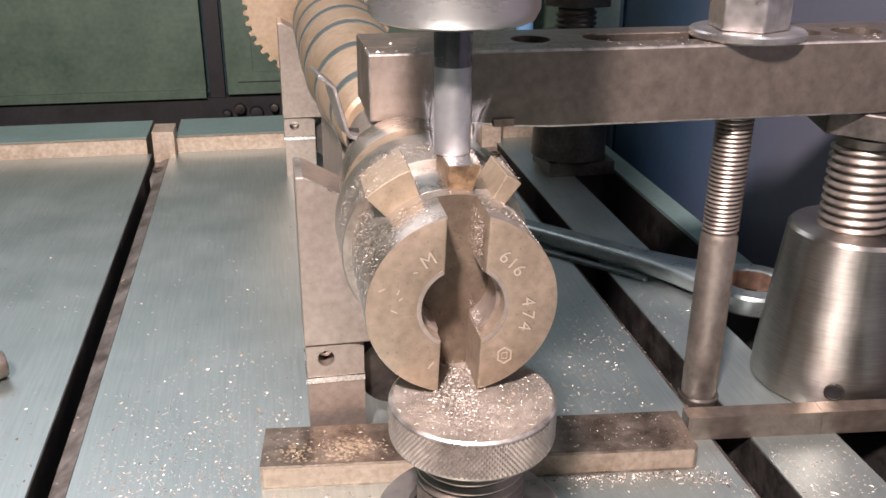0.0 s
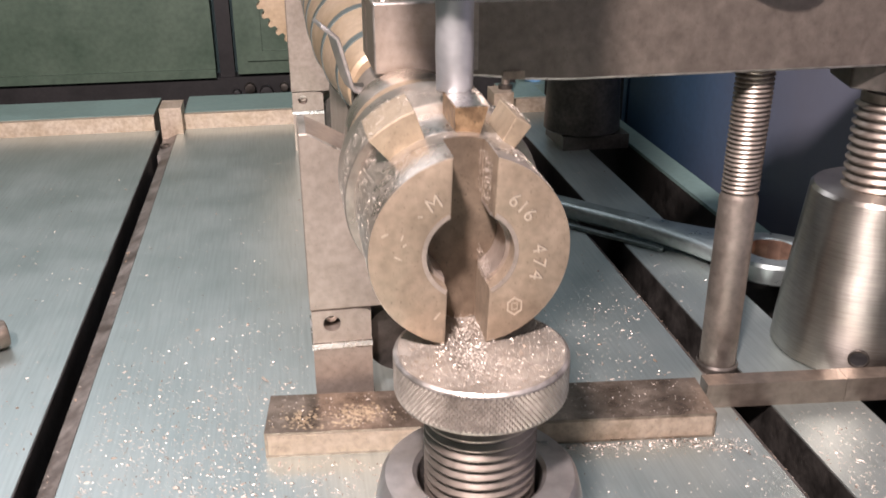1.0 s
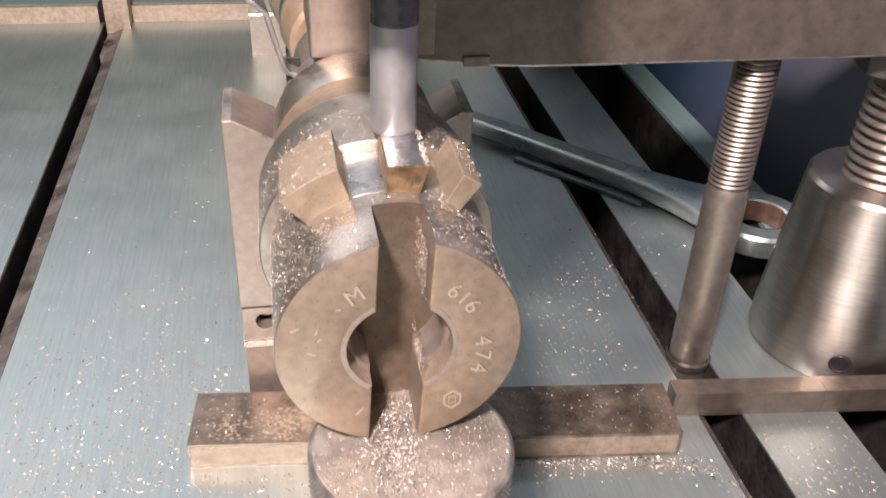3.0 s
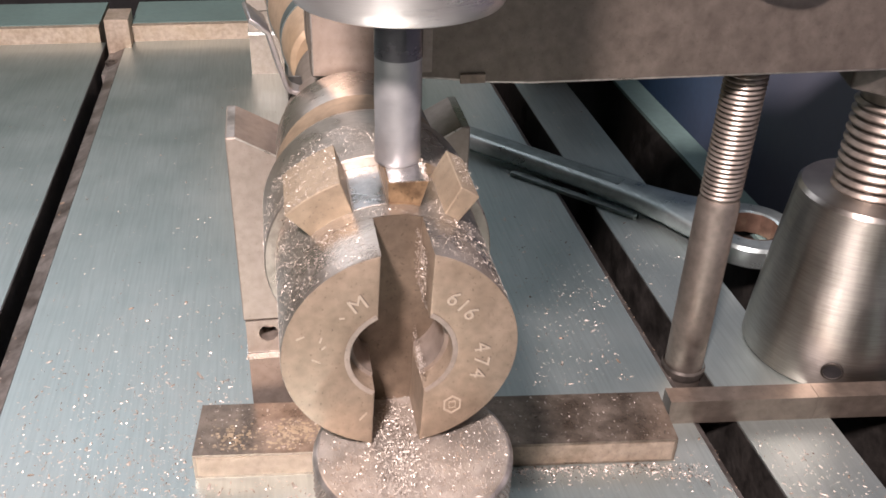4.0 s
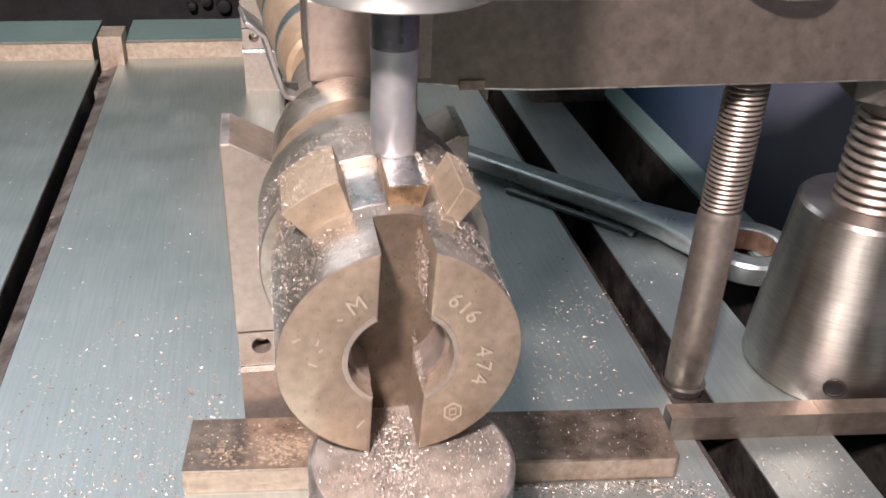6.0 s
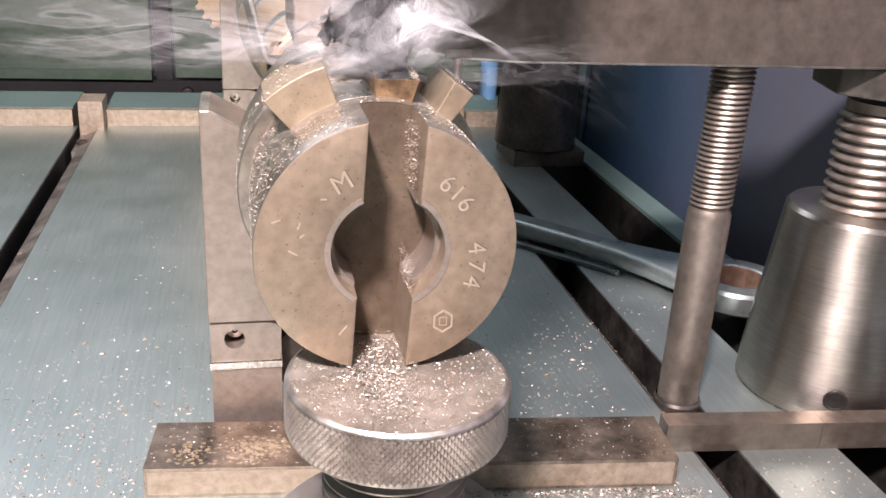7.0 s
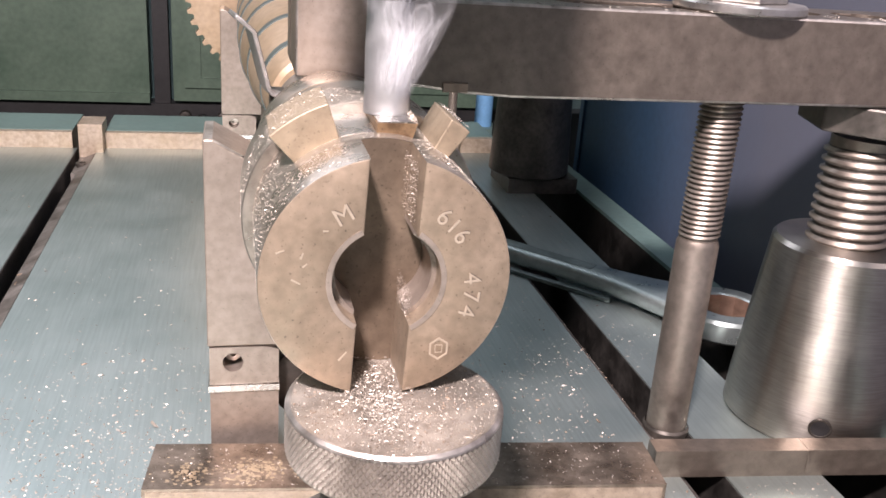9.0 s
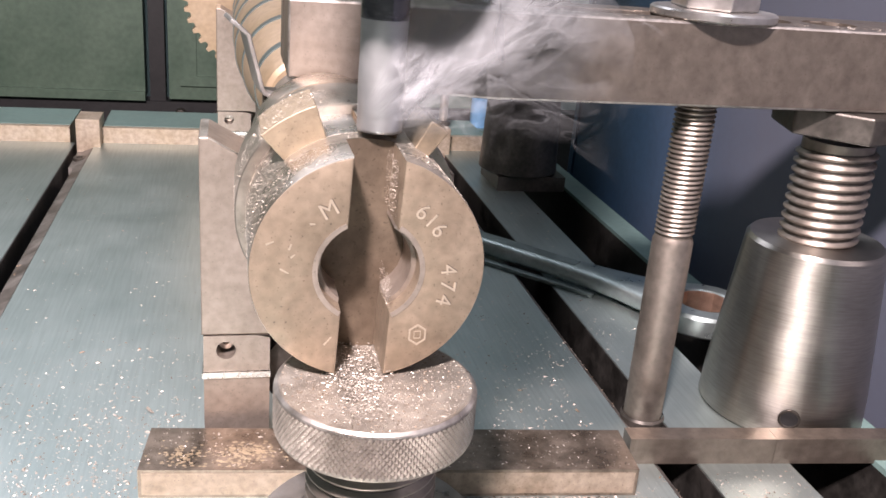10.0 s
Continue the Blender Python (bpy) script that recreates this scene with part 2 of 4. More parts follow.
def box(x0, y0, z0, x1, y1, z1, bevel=0.0, bm=None):
    made = bmesh.new()
    vs = [made.verts.new((x, y, z)) for x in (x0, x1) for y in (y0, y1) for z in (z0, z1)]
    for q in ((0, 1, 3, 2), (4, 6, 7, 5), (0, 4, 5, 1), (2, 3, 7, 6), (0, 2, 6, 4), (1, 5, 7, 3)):
        made.faces.new([vs[i] for i in q])
    if bevel:
        bevelled(made, bevel)
    return joined(bm, made)


def joined(bm, made):
    if bm is None:
        return made
    me = bpy.data.meshes.new("tmp")
    made.to_mesh(me)
    made.free()
    bm.from_mesh(me)
    bpy.data.meshes.remove(me)
    return bm


def prism(outline, low, high, axis="z", bevel=0.0, bm=None):
    """outline: points in the plane across the axis, counterclockwise seen from +axis: (x, y) for z, (x, z) for y, (y, z) for x."""
    def at(p, h):
        return {"z": (p[0], p[1], h), "y": (p[0], h, p[1]), "x": (h, p[0], p[1])}[axis]
    made = bmesh.new()
    a = [made.verts.new(at(p, low)) for p in outline]
    b = [made.verts.new(at(p, high)) for p in outline]
    made.faces.new(a), made.faces.new(b)
    for i in range(len(a)):
        j = (i + 1) % len(a)
        made.faces.new((a[i], a[j], b[j], b[i]))
    bmesh.ops.recalc_face_normals(made, faces=made.faces)
    if bevel:
        bevelled(made, bevel)
    return joined(bm, made)


def lathe(profile, axis="z", centre=(0, 0, 0), steps=64, bm=None, lean=0.0):
    """profile: (radius, height) from one end to the other; a radius of 0 closes the end. lean: how far the ring climbs per turn (a thread)."""
    made = bmesh.new()
    def at(r, h, a):
        c, s = r * math.cos(a), r * math.sin(a)
        p = {"z": (c, s, h), "y": (c, h, s), "x": (h, c, s)}[axis]
        return (p[0] + centre[0], p[1] + centre[1], p[2] + centre[2])
    rings = []
    for r, h in profile:
        if r <= 1e-6:
            rings.append([made.verts.new(at(0, h, 0))])
        else:
            rings.append([made.verts.new(at(r, h, 2 * math.pi * i / steps)) for i in range(steps)])
    for p, q in zip(rings, rings[1:]):
        for i in range(steps):
            j = (i + 1) % steps
            if len(p) == 1 and len(q) > 1:
                made.faces.new((p[0], q[j], q[i]))
            elif len(q) == 1 and len(p) > 1:
                made.faces.new((p[i], p[j], q[0]))
            elif len(p) > 1:
                made.faces.new((p[i], p[j], q[j], q[i]))
    bmesh.ops.recalc_face_normals(made, faces=made.faces)
    smooth(made, 28)
    return joined(bm, made)


def thread(radius, depth, pitch, low, high, centre=(0, 0, 0), steps=48):
    """A single-start screw thread along z: a helical ridge, closed below and above."""
    made = bmesh.new()
    turns = int((high - low) / pitch)
    per = 6
    shape = [(0.0, radius - depth), (0.18, radius - depth), (0.42, radius), (0.60, radius), (0.84, radius - depth), (1.0, radius - depth)]
    rows = []
    for k in range(turns * steps + 1):
        a = 2 * math.pi * k / steps
        z0 = low + pitch * k / steps
        rows.append([made.verts.new((centre[0] + r * math.cos(a), centre[1] + r * math.sin(a), centre[2] + z0 + f * pitch)) for f, r in shape])
    for p, q in zip(rows, rows[1:]):
        for i in range(per - 1):
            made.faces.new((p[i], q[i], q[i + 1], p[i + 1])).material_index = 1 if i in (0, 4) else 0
    smooth(made, 50)
    core = lathe([(0, low), (radius - depth * 1.05, low), (radius - depth * 1.05, high + pitch), (0, high + pitch)], "z", centre, 32)
    return joined(made, core)


def sector(r0, r1, a0, a1, low, high, centre, bevel=0.0, flat=None):
    """A piece of a ring about the y axis between two angles (degrees), from low to high in y. flat: a level at which its top is cut off."""
    n = 6
    pts = [(r1, a0 + (a1 - a0) * i / n) for i in range(n + 1)] + [(r0, a1 + (a0 - a1) * i / n) for i in range(n + 1)]
    outline = []
    for r, a in pts:
        x, z = centre[0] + r * math.cos(radians(a)), centre[1] + r * math.sin(radians(a))
        outline.append((x, min(z, flat) if flat else z))
    return prism(outline, low, high, "y", bevel)


# ---- the setting ----
def room():
    # Unseen shell, added to give bounced light and reflections.
    for name, b in (("floor", (-200, -150, -95, 200, 200, -90)), ("ceiling", (-200, -150, 200, 200, 200, 205)),
                    ("wall_north", (-205, 195, -95, 205, 200, 205)), ("wall_south", (-205, -155, -95, 205, -150, 205)),
                    ("wall_west", (-205, -150, -95, -200, 195, 205)), ("wall_east", (200, -150, -95, 205, 195, 205))):
        ob = part(name, box(*b), FLOORM if name == "floor" else WALL, None)
        tagged(ob, "unseen plain grey-green painted " + name.split("_")[0], name.split("_")[0], "", "structure")


def machine_table():
    """The ground steel table: three lands between two slots, a gutter on the right, a raised lip at the far end."""
    t = thing("machine_table", 0, 0, 0, "ground steel milling table with dark slots and scattered chips", "machine table", kind="structure")
    near, far = -70, 48.4
    for x0, x1 in ((-60, -13.0), (-11.65, 11.18), (12.72, 16.0)):
        part("table_land", box(x0, near, -2.4, x1, far, 0.0, 0.04), TABLE, t)
    for x0, x1 in ((-13.0, -11.65), (11.18, 12.72)):
        c = (x0 + x1) / 2
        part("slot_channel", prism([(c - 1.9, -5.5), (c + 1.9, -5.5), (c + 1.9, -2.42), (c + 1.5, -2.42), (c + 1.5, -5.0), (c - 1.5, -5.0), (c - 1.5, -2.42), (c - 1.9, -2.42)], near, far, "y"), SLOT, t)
        # Left wall coloured as lit; right wall and channel coloured as shaded.
        part("slot_wall", box(x0 - 0.001, near, -2.39, x0 + 0.03, far, -0.06), SLOTWALL, t, "slot wall, its light or shade put into the colour")
        part("slot_wall", box(x1 - 0.03, near, -2.39, x1 + 0.001, far, -0.06), SLOT, t, "slot wall, its light or shade put into the colour")
        worn = [(x1 - 0.70, -0.30), (x1 - 0.031, -0.30), (x1 - 0.031, -0.02)] if x0 < 0 else [(x0 + 0.031, -0.02), (x0 + 0.031, -0.30), (x0 + 0.36, -0.30)]
        part("slot_ledge", prism(worn, near, far, "y"), SLEDGE, t, "worn bevel along the slot")
    part("gutter", prism([(14.0, -2.44), (14.0, -4.2), (20.6, -4.2), (20.6, -0.1), (19.1, -0.1), (19.1, -3.6), (16.1, -3.6), (16.1, -2.44)], near, 60, "y"), SLOT, t, "dark gutter")
    part("gutter_lip", box(19.1, near, -0.096, 20.6, 58, 0.12, 0.05), TEAL, t, "teal painted outer lip")
    # far lip, notched where the slots run out
    for x0, x1 in ((-60, -13.3), (-11.2, 11.0), (13.0, 16.0)):
        part("end_lip", box(x0, far + 0.01, -2.4, x1, 53.8, 1.08, 0.06), [LIP], t, "tan worn end lip")
        part("end_lip_top", box(x0, far + 0.5, 1.084, x1, 53.7, 1.13), TEAL, t, "teal painted end lip top")
    for c in (-12.2, 12.0):
        part("slot_stop", box(c - 0.5, far - 1.2, -1.2, c + 1.0, far + 1.2, 1.9, 0.15), LIP, t)
        part("slot_plug", box(c - 0.45, far - 5.2, -1.6, c + 0.5, far - 1.22, -0.32, 0.08), SLEDGE, t, "grey plug at the end of the slot")
        part("slot_screw", lathe([(0, 0), (0.42, 0), (0.42, 0.25), (0.2, 0.25), (0.2, 0.1), (0, 0.1)], "z", (c, far - 3.4, -0.34), 20), DARKSTEEL, t)
    return t


def background_machine():
    m = thing("machine_enclosure", -10, 80, -10, "dark green painted machine enclosure with a door panel", "machine", rides=False)
    # Black box put in for the dark gap below the panels.
    part("base_gap", box(-80, 0.4, -30, 60, 3.0, 6.5, 0.1), BLACK, m, "black strip for the dark gap under the panels")
    panel = part("panel", box(-80, 0, 6.9, -1.0, 3, 60, 0.25), GREEN, m, "large green panel")
    part("panel_rib", box(-80, -0.4, 6.7, -1.0, 0.2, 7.6, 0.15), GREEN, panel)
    part("pillar", box(-0.6, 0.8, 3.0, 0.9, 3, 60, 0.2), BLACK, m, "dark vertical gap")
    door = part("door_panel", box(1.3, 0, 6.9, 40, 3, 60, 0.25), GREEN, m)
    part("door_frame", box(2.4, -0.3, 9.1, 4.0, 0.2, 60, 0.1), GREEN, door)
    part("door_rail", box(2.4, -0.31, 8.3, 30, 0.2, 9.3, 0.1), GREEN, door)
    for i, x in enumerate((1.0, 2.4, 4.1, 6.0)):
        part("fitting", lathe([(0, -0.6), (0.4 + 0.12 * (i % 3), -0.5), (0.5 + 0.12 * (i % 3), 0.2), (0.3, 0.9), (0, 1.0)], "y", (x, -0.6, 5.0 + 0.5 * (i % 2)), 16), [BLACK, DARKSTEEL][i % 2], m)
    b = thing("blue_cabinet", 22.5, 20, -4, "blue painted cabinet side beyond the table", "cabinet", rides=False)
    part("side_panel", box(0, -60, -30, 4, 28.5, 40, 0.3), SHEENBLUE, b, "blue paint with a grey reflection put into its colour")
    part("edge_trim", box(-0.15, 27.9, -30, 0.25, 28.6, 40, 0.05), BLUE, b)
    p = thing("pale_blue_post", 19.8, 66, -8, "pale blue upright post behind the table", "post", rides=False)
    part("post", lathe([(0, 0), (0.8, 0), (0.8, 40), (0, 40)], "z", (0, 0, 0), 20), PALEBLUE, p)
    part("collar", lathe([(0, 4.6), (1.7, 4.6), (1.7, 6.2), (0, 6.2)], "z", (0, 0, 0), 20), TEAL, p)


# ---- the workpiece ----
AX, AZ = 0.03, 10.19


def workpiece():
    w = thing("workpiece", AX, 0, AZ, "tan hardened steel dog collar with a slotted bored face", "workpiece")
    R, tilt, hw, rb = 2.262, radians(2.6), 0.478, 0.98
    depth = 1.35

    def turn(p):
        return (p[0] * math.cos(tilt) + p[1] * math.sin(tilt), -p[0] * math.sin(tilt) + p[1] * math.cos(tilt))
    for side in (-1, 1):
        a0 = math.asin(hw / R)
        outer = [(side * R * math.sin(a0 + (math.pi - 2 * a0) * i / 60), R * math.cos(a0 + (math.pi - 2 * a0) * i / 60)) for i in range(61)]
        b0 = math.asin(hw / rb)
        inner = [(side * rb * math.sin(b0 + (math.pi - 2 * b0) * i / 24), -rb * math.cos(b0 + (math.pi - 2 * b0) * i / 24)) for i in range(25)]
        made = prism([turn(p) for p in outer + inner], 0.0, depth, "y")
        made.normal_update()
        edges = [e for e in made.edges if all(abs(v.co.y) < 1e-5 for v in e.verts)]
        bmesh.ops.bevel(made, geom=edges, offset=0.035, segments=2, profile=0.5, affect="EDGES")
        for f in made.faces:
            c = f.calc_center_median()
            f.material_index = 1 if abs(f.normal.y) < 0.5 and math.hypot(c.x, c.z) > R - 0.03 else 0
        part("jaw", smooth(made, 30), [FACE, TURNED], w)
        ring = [(side * (rb + k) * math.sin(b0 + (math.pi - 2 * b0) * i / 24), -(rb + k) * math.cos(b0 + (math.pi - 2 * b0) * i / 24)) for k in (0.10,) for i in range(25)]
        part("bore_chamfer", prism([turn(p) for p in ring + inner[::-1]], -0.012, 0.0, "y"), BLOCK, w, "bright chamfered bore edge")
        step = [(side * (rb - 0.09) * math.sin(b1), -(rb - 0.09) * math.cos(b1)) for b1 in [math.asin(hw / (rb - 0.09)) + (math.pi - 2 * math.asin(hw / (rb - 0.09))) * i / 24 for i in range(25)]]
        seat = [(side * (rb + 0.02) * math.sin(b0 + (math.pi - 2 * b0) * i / 24), -(rb + 0.02) * math.cos(b0 + (math.pi - 2 * b0) * i / 24)) for i in range(25)]
        part("bore_step", smooth(prism([turn(p) for p in seat + step[::-1]], 0.42, depth, "y"), 30), BLOCK, w, "inner step of the bore")
    # The floor's brown is darkened to carry the shade inside the slot.
    part("slot_floor", lathe([(0, depth), (R - 0.005, depth), (R - 0.005, depth + 0.02), (0, depth + 0.02)], "y", (0, 0, 0), 96), BORESHADE, w, "brown slot floor with shade put into its colour")
    part("boss", lathe([(R, depth + 0.02), (R, 3.5)], "y", (0, 0, 0), 128), TURNED, w, "turned bright boss")
    # the collar behind the teeth, its bright bevel, the brown groove and the shoulders of the shaft
    part("collar", lathe([(2.2, 3.45), (2.47, 3.45), (2.50, 3.49), (2.50, 5.80)], "y", (0, 0, 0), 128), TURNED, w)
    part("collar_rim", lathe([(2.50, 5.80), (2.40, 6.08), (2.24, 6.1)], "y", (0, 0, 0), 128), FRESH, w, "bright bevelled rim")
    part("groove", lathe([(2.25, 6.09), (2.22, 6.2), (2.18, 7.5), (2.12, 7.55)], "y", (0, 0, 0), 96), GROOVE, w, "brown groove")
    part("shoulder", lathe([(2.12, 7.55), (2.14, 7.62), (2.10, 9.3), (1.9, 9.42)], "y", (0, 0, 0), 96), TURNED, w)
    part("shaft", lathe([(1.92, 9.4), (1.92, 10.3), (1.42, 10.35), (1.42, 14.0), (0, 14.0)], "y", (0, 0, 0), 64), BLOCK, w)
    # teeth; the one under the cutter has a fresh flat top
    for a0, a1, flat in ((108.5, 133.0, None), (52.3, 61.2, None)):
        r1 = 2.94 if a0 > 90 else 2.90
        part("tooth", sector(2.15, r1, a0, a1, 1.78, 3.45, (0, 0), 0.025), TOOTHFACE, w)
    FLAT = LEVEL[0][1] - AZ
    cut = part("tooth", sector(1.9, 3.1, 76.0, 90.5, 1.78, 3.40, (0, 0), 0.0, FLAT), BURNT, w, "tooth being milled to a bright flat")
    x0, x1 = 2.8 * math.cos(radians(90.5)) + 0.02, 2.8 * math.cos(radians(76.0)) + 0.03
    part("milled_flat", box(x0, 1.80, FLAT + 0.001, x1, 3.38, FLAT + 0.02), FRESH, cut, "freshly milled bright steel flat")
    burr = bmesh.new()
    rnd = random.Random(5)
    for i in range(90):
        y, x, z, s = 1.8 + rnd.random() * 1.8, x1 + rnd.uniform(-0.02, 0.06), FLAT + rnd.uniform(-0.06, 0.08), rnd.uniform(0.02, 0.07)
        vs = [burr.verts.new((x + rnd.uniform(-s, s), y + rnd.uniform(-s, s), z + rnd.uniform(-s, s))) for _ in range(4)]
        for q in ((0, 1, 2), (0, 1, 3), (0, 2, 3), (1, 2, 3)):
            burr.faces.new([vs[k] for k in q])
    part("burr", burr, CHIP, cut, "ragged bright burr")
    MILLED.append(cut)
    # the gap beside it, freshly cut
    part("milled_gap", sector(R - 0.03, R + 0.012, 91.5, 107.5, 1.8, 3.44, (0, 0)), FRESH, w, "freshly cut bright gap floor")
    engraving(w)
    return w


def glyph(text, x, z, size, turn, parent):
    data = bpy.data.curves.new("letter", "FONT")
    data.body, data.size, data.align_x, data.align_y = text, size * CM, "CENTER", "CENTER"
    data.extrude, data.resolution_u = 0.00006, 3
    src = bpy.data.objects.new("letter", data)
    scene.collection.objects.link(src)
    bpy.context.view_layer.update()
    me = bpy.data.meshes.new_from_object(src.evaluated_get(bpy.context.evaluated_depsgraph_get()))
    bpy.data.objects.remove(src)
    me.materials.clear()
    me.materials.append(ENGRAVE)
    ob = new("stamped_mark", me)
    ob.parent = parent
    ob.matrix_basis = pose(x * CM, -0.006 * CM, z * CM, 90, 0, 0) @ pose(0, 0, 0, 0, 0, turn)
    # A dark offset copy paints the character's shadow.
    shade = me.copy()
    shade.materials[0] = ENGRAVESHADOW
    low = new("stamped_shadow", shade)
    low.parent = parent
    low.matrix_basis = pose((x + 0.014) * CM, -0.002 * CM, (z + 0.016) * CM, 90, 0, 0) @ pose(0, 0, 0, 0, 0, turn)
    return tagged(ob, "stamped character")


def engraving(w):
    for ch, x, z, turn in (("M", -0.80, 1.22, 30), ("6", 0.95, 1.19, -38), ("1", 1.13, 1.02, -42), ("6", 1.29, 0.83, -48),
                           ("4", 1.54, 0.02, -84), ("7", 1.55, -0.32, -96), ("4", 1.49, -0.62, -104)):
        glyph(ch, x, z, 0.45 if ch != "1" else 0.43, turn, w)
    made = bmesh.new()
    for r, k in ((0.20, 6), (0.10, 4)):
        for i in range(k):
            a, b = 2 * math.pi * (i + 0.5) / k, 2 * math.pi * (i + 1.5) / k
            pts = [(1.02 + r * m * math.cos(c), -1.36 + r * m * math.sin(c) * 1.15) for m, c in ((1, a), (1, b), (0.82, b), (0.82, a))]
            prism(pts, -0.010, 0.0, "y", 0, made)
    part("stamped_emblem", made, ENGRAVE, w, "stamped hexagon emblem")
    for x, z, l, turn in ((-1.87, 0.58, 0.16, 20), (-1.50, 0.50, 0.12, 70), (-1.60, 0.02, 0.18, -30), (-1.45, 0.32, 0.1, 40), (-0.75, -1.45, 0.22, 50), (-1.1, 0.95, 0.1, 0)):
        c, s = math.cos(radians(turn)), math.sin(radians(turn))
        pts = [(x + u * c - v * s, z + u * s + v * c) for u, v in ((-l / 2, -0.018), (l / 2, -0.012), (l / 2, 0.012), (-l / 2, 0.018))]
        part("scratch", prism(pts, -0.008, 0.0, "y"), ENGRAVE, w)


# ---- the fixture ----
def holed_box(x0, y0, z0, x1, y1, z1, hx, hz, r, deep):
    """A box with a round blind hole in its near face."""
    made, n = bmesh.new(), 32
    ring, wall, outer = [], [], []
    for i in range(n):
        a = 2 * math.pi * (i + 0.5) / n
        c, s = math.cos(a), math.sin(a)
        ring.append(made.verts.new((hx + r * c, y0, hz + r * s)))
        wall.append(made.verts.new((hx + r * c, y0 + deep, hz + r * s)))
        k = min(((x1 if c > 0 else x0) - hx) / c if abs(c) > 1e-6 else 9e9, ((z1 if s > 0 else z0) - hz) / s if abs(s) > 1e-6 else 9e9)
        outer.append(made.verts.new((hx + k * c, y0, hz + k * s)))
    for i in range(n):
        j = (i + 1) % n
        made.faces.new((ring[i], ring[j], outer[j], outer[i]))
        made.faces.new((ring[i], wall[i], wall[j], ring[j]))
    made.faces.new(wall)
    body = box(x0, y0 + deep + 0.02, z0, x1, y1, z1)
    rim = [(x0, z0), (x1, z0), (x1, z1), (x0, z1)]
    for (ax, az), (bx, bz) in zip(rim, rim[1:] + rim[:1]):
        q = [made.verts.new(p) for p in ((ax, y0, az), (bx, y0, bz), (bx, y0 + deep + 0.02, bz), (ax, y0 + deep + 0.02, az))]
        made.faces.new(q)
    for x in (x0, x1):
        for z in (z0, z1):
            near = sorted(outer, key=lambda v: abs(v.co.x - x) + abs(v.co.z - z))[:2]
            made.faces.new((near[0], near[1], made.verts.new((x, y0, z))))
    joined(made, body)
    bmesh.ops.remove_doubles(made, verts=made.verts, dist=0.0005)
    bmesh.ops.recalc_face_normals(made, faces=made.faces)
    return made


def v_block(y, label):
    v = thing("v_block", 0, y, 0, label, "V-block", "V-blocks on the table")
    top = [(-3.45, 4.0), (3.45, 4.0), (3.45, 10.22), (3.18, 10.22), (1.0, 9.0), (-1.0, 9.0), (-3.18, 10.22), (-3.45, 10.22)]
    part("vee", prism(top, 0, 2.3, "y", 0.05), BLOCK, v)
    for s in (-1, 1):
        part("vee_land", box(min(s * 3.41, s * 3.2), 0.04, 10.22, max(s * 3.41, s * 3.2), 2.26, 10.226), EDGE, v, "bright top land of the V")
        part("vee_edge", prism([(s * 3.18, 10.18), (s * 1.9, 9.464), (s * 1.9, 9.524), (s * 3.18, 10.24)], -0.012, 0.0, "y"), EDGE, v, "bright worn edge of the V")
    part("base", holed_box(-3.4, 0.03, 2.72, -1.38, 2.25, 3.95, -2.72, 3.45, 0.30, 0.9), BLOCK, v)
    part("base_rib", box(-3.45, -0.03, 2.5, -1.36, 2.25, 2.70, 0.03), FRESH, v, "bright grooved band")
    part("base_foot", worn(box(-3.4, 0.03, 0.0, -1.38, 2.25, 2.48, 0.04)), [BLOCK, EDGE], v)
    part("set_screw", lathe([(0.24, 0.0), (0.24, -0.1), (0.10, -0.1), (0.08, 0.0), (0, 0.0)], "y", (-2.72, 0.72, 3.45), 20), EDGE, v, "bright set screw in its hole")
    part("core", lathe([(0, 0.9), (1.35, 0.9), (1.35, 2.2), (0, 2.2)], "y", (-0.2, 0.0, 2.2), 40), DARKSTEEL, v, "dark round core")
    part("base", box(1.38, 0.03, 0, 3.4, 2.25, 3.95, 0.04), BLOCK, v)
    return v


def stop_bar():
    b = thing("stop_bar", -5.22, 7.54, 0, "stained flat steel bar lying across the table", "bar")
    b.matrix_world = pose(-5.22 * CM, 7.54 * CM, 0, 0, 0, -5.6)
    whole = part("bar", worn(box(0, 0, 0.0, 15.1, 2.28, 0.95, 0.09)), [BAR, EDGE], b)
    part("front_edge", box(0.10, -0.008, 0.10, 15.0, 0.0, 0.85), BARFACE, whole, "tan bare front edge")
    rnd = random.Random(11)
    made = bmesh.new()
    for cx, cy, n, sp in ((3.2, 1.0, 150, 1.1), (1.1, 0.75, 90, 0.8), (2.7, 0.55, 60, 0.7)):
        for _ in range(n):
            x, y, r = cx + rnd.gauss(0, sp * 0.45), cy + rnd.gauss(0, 0.28), rnd.uniform(0.015, 0.065)
            if not (0.1 < x < 4.6 and 0.1 < y < 2.2):
                continue
            k = 9
            prism([(x + r * rnd.uniform(0.6, 1.5) * math.cos(2 * math.pi * i / k), y + r * rnd.uniform(0.5, 1.1) * math.sin(2 * math.pi * i / k)) for i in range(k)], 0.950, 0.955, "z", 0, made)
    part("stain", made, GOLDMARK, whole, "yellow-brown dried stain")
    return b


def support_plates():
    for x0, y0, w, lab in ((10.25, 7.74, 5.12, "flat steel plate bridging the table slot"), (15.36, 7.26, 7.0, "second flat steel strip in front of the screw jack")):
        p = thing("support_plate", x0, y0, 0, lab, "plate", "plates under the clamp")
        p.matrix_world = pose(x0 * CM, y0 * CM, 0, 0, 0, -5.4)
        part("plate", worn(box(0, 0, 0.0, w, 0.72, 0.96, 0.05)), [STRAP, EDGE], p)


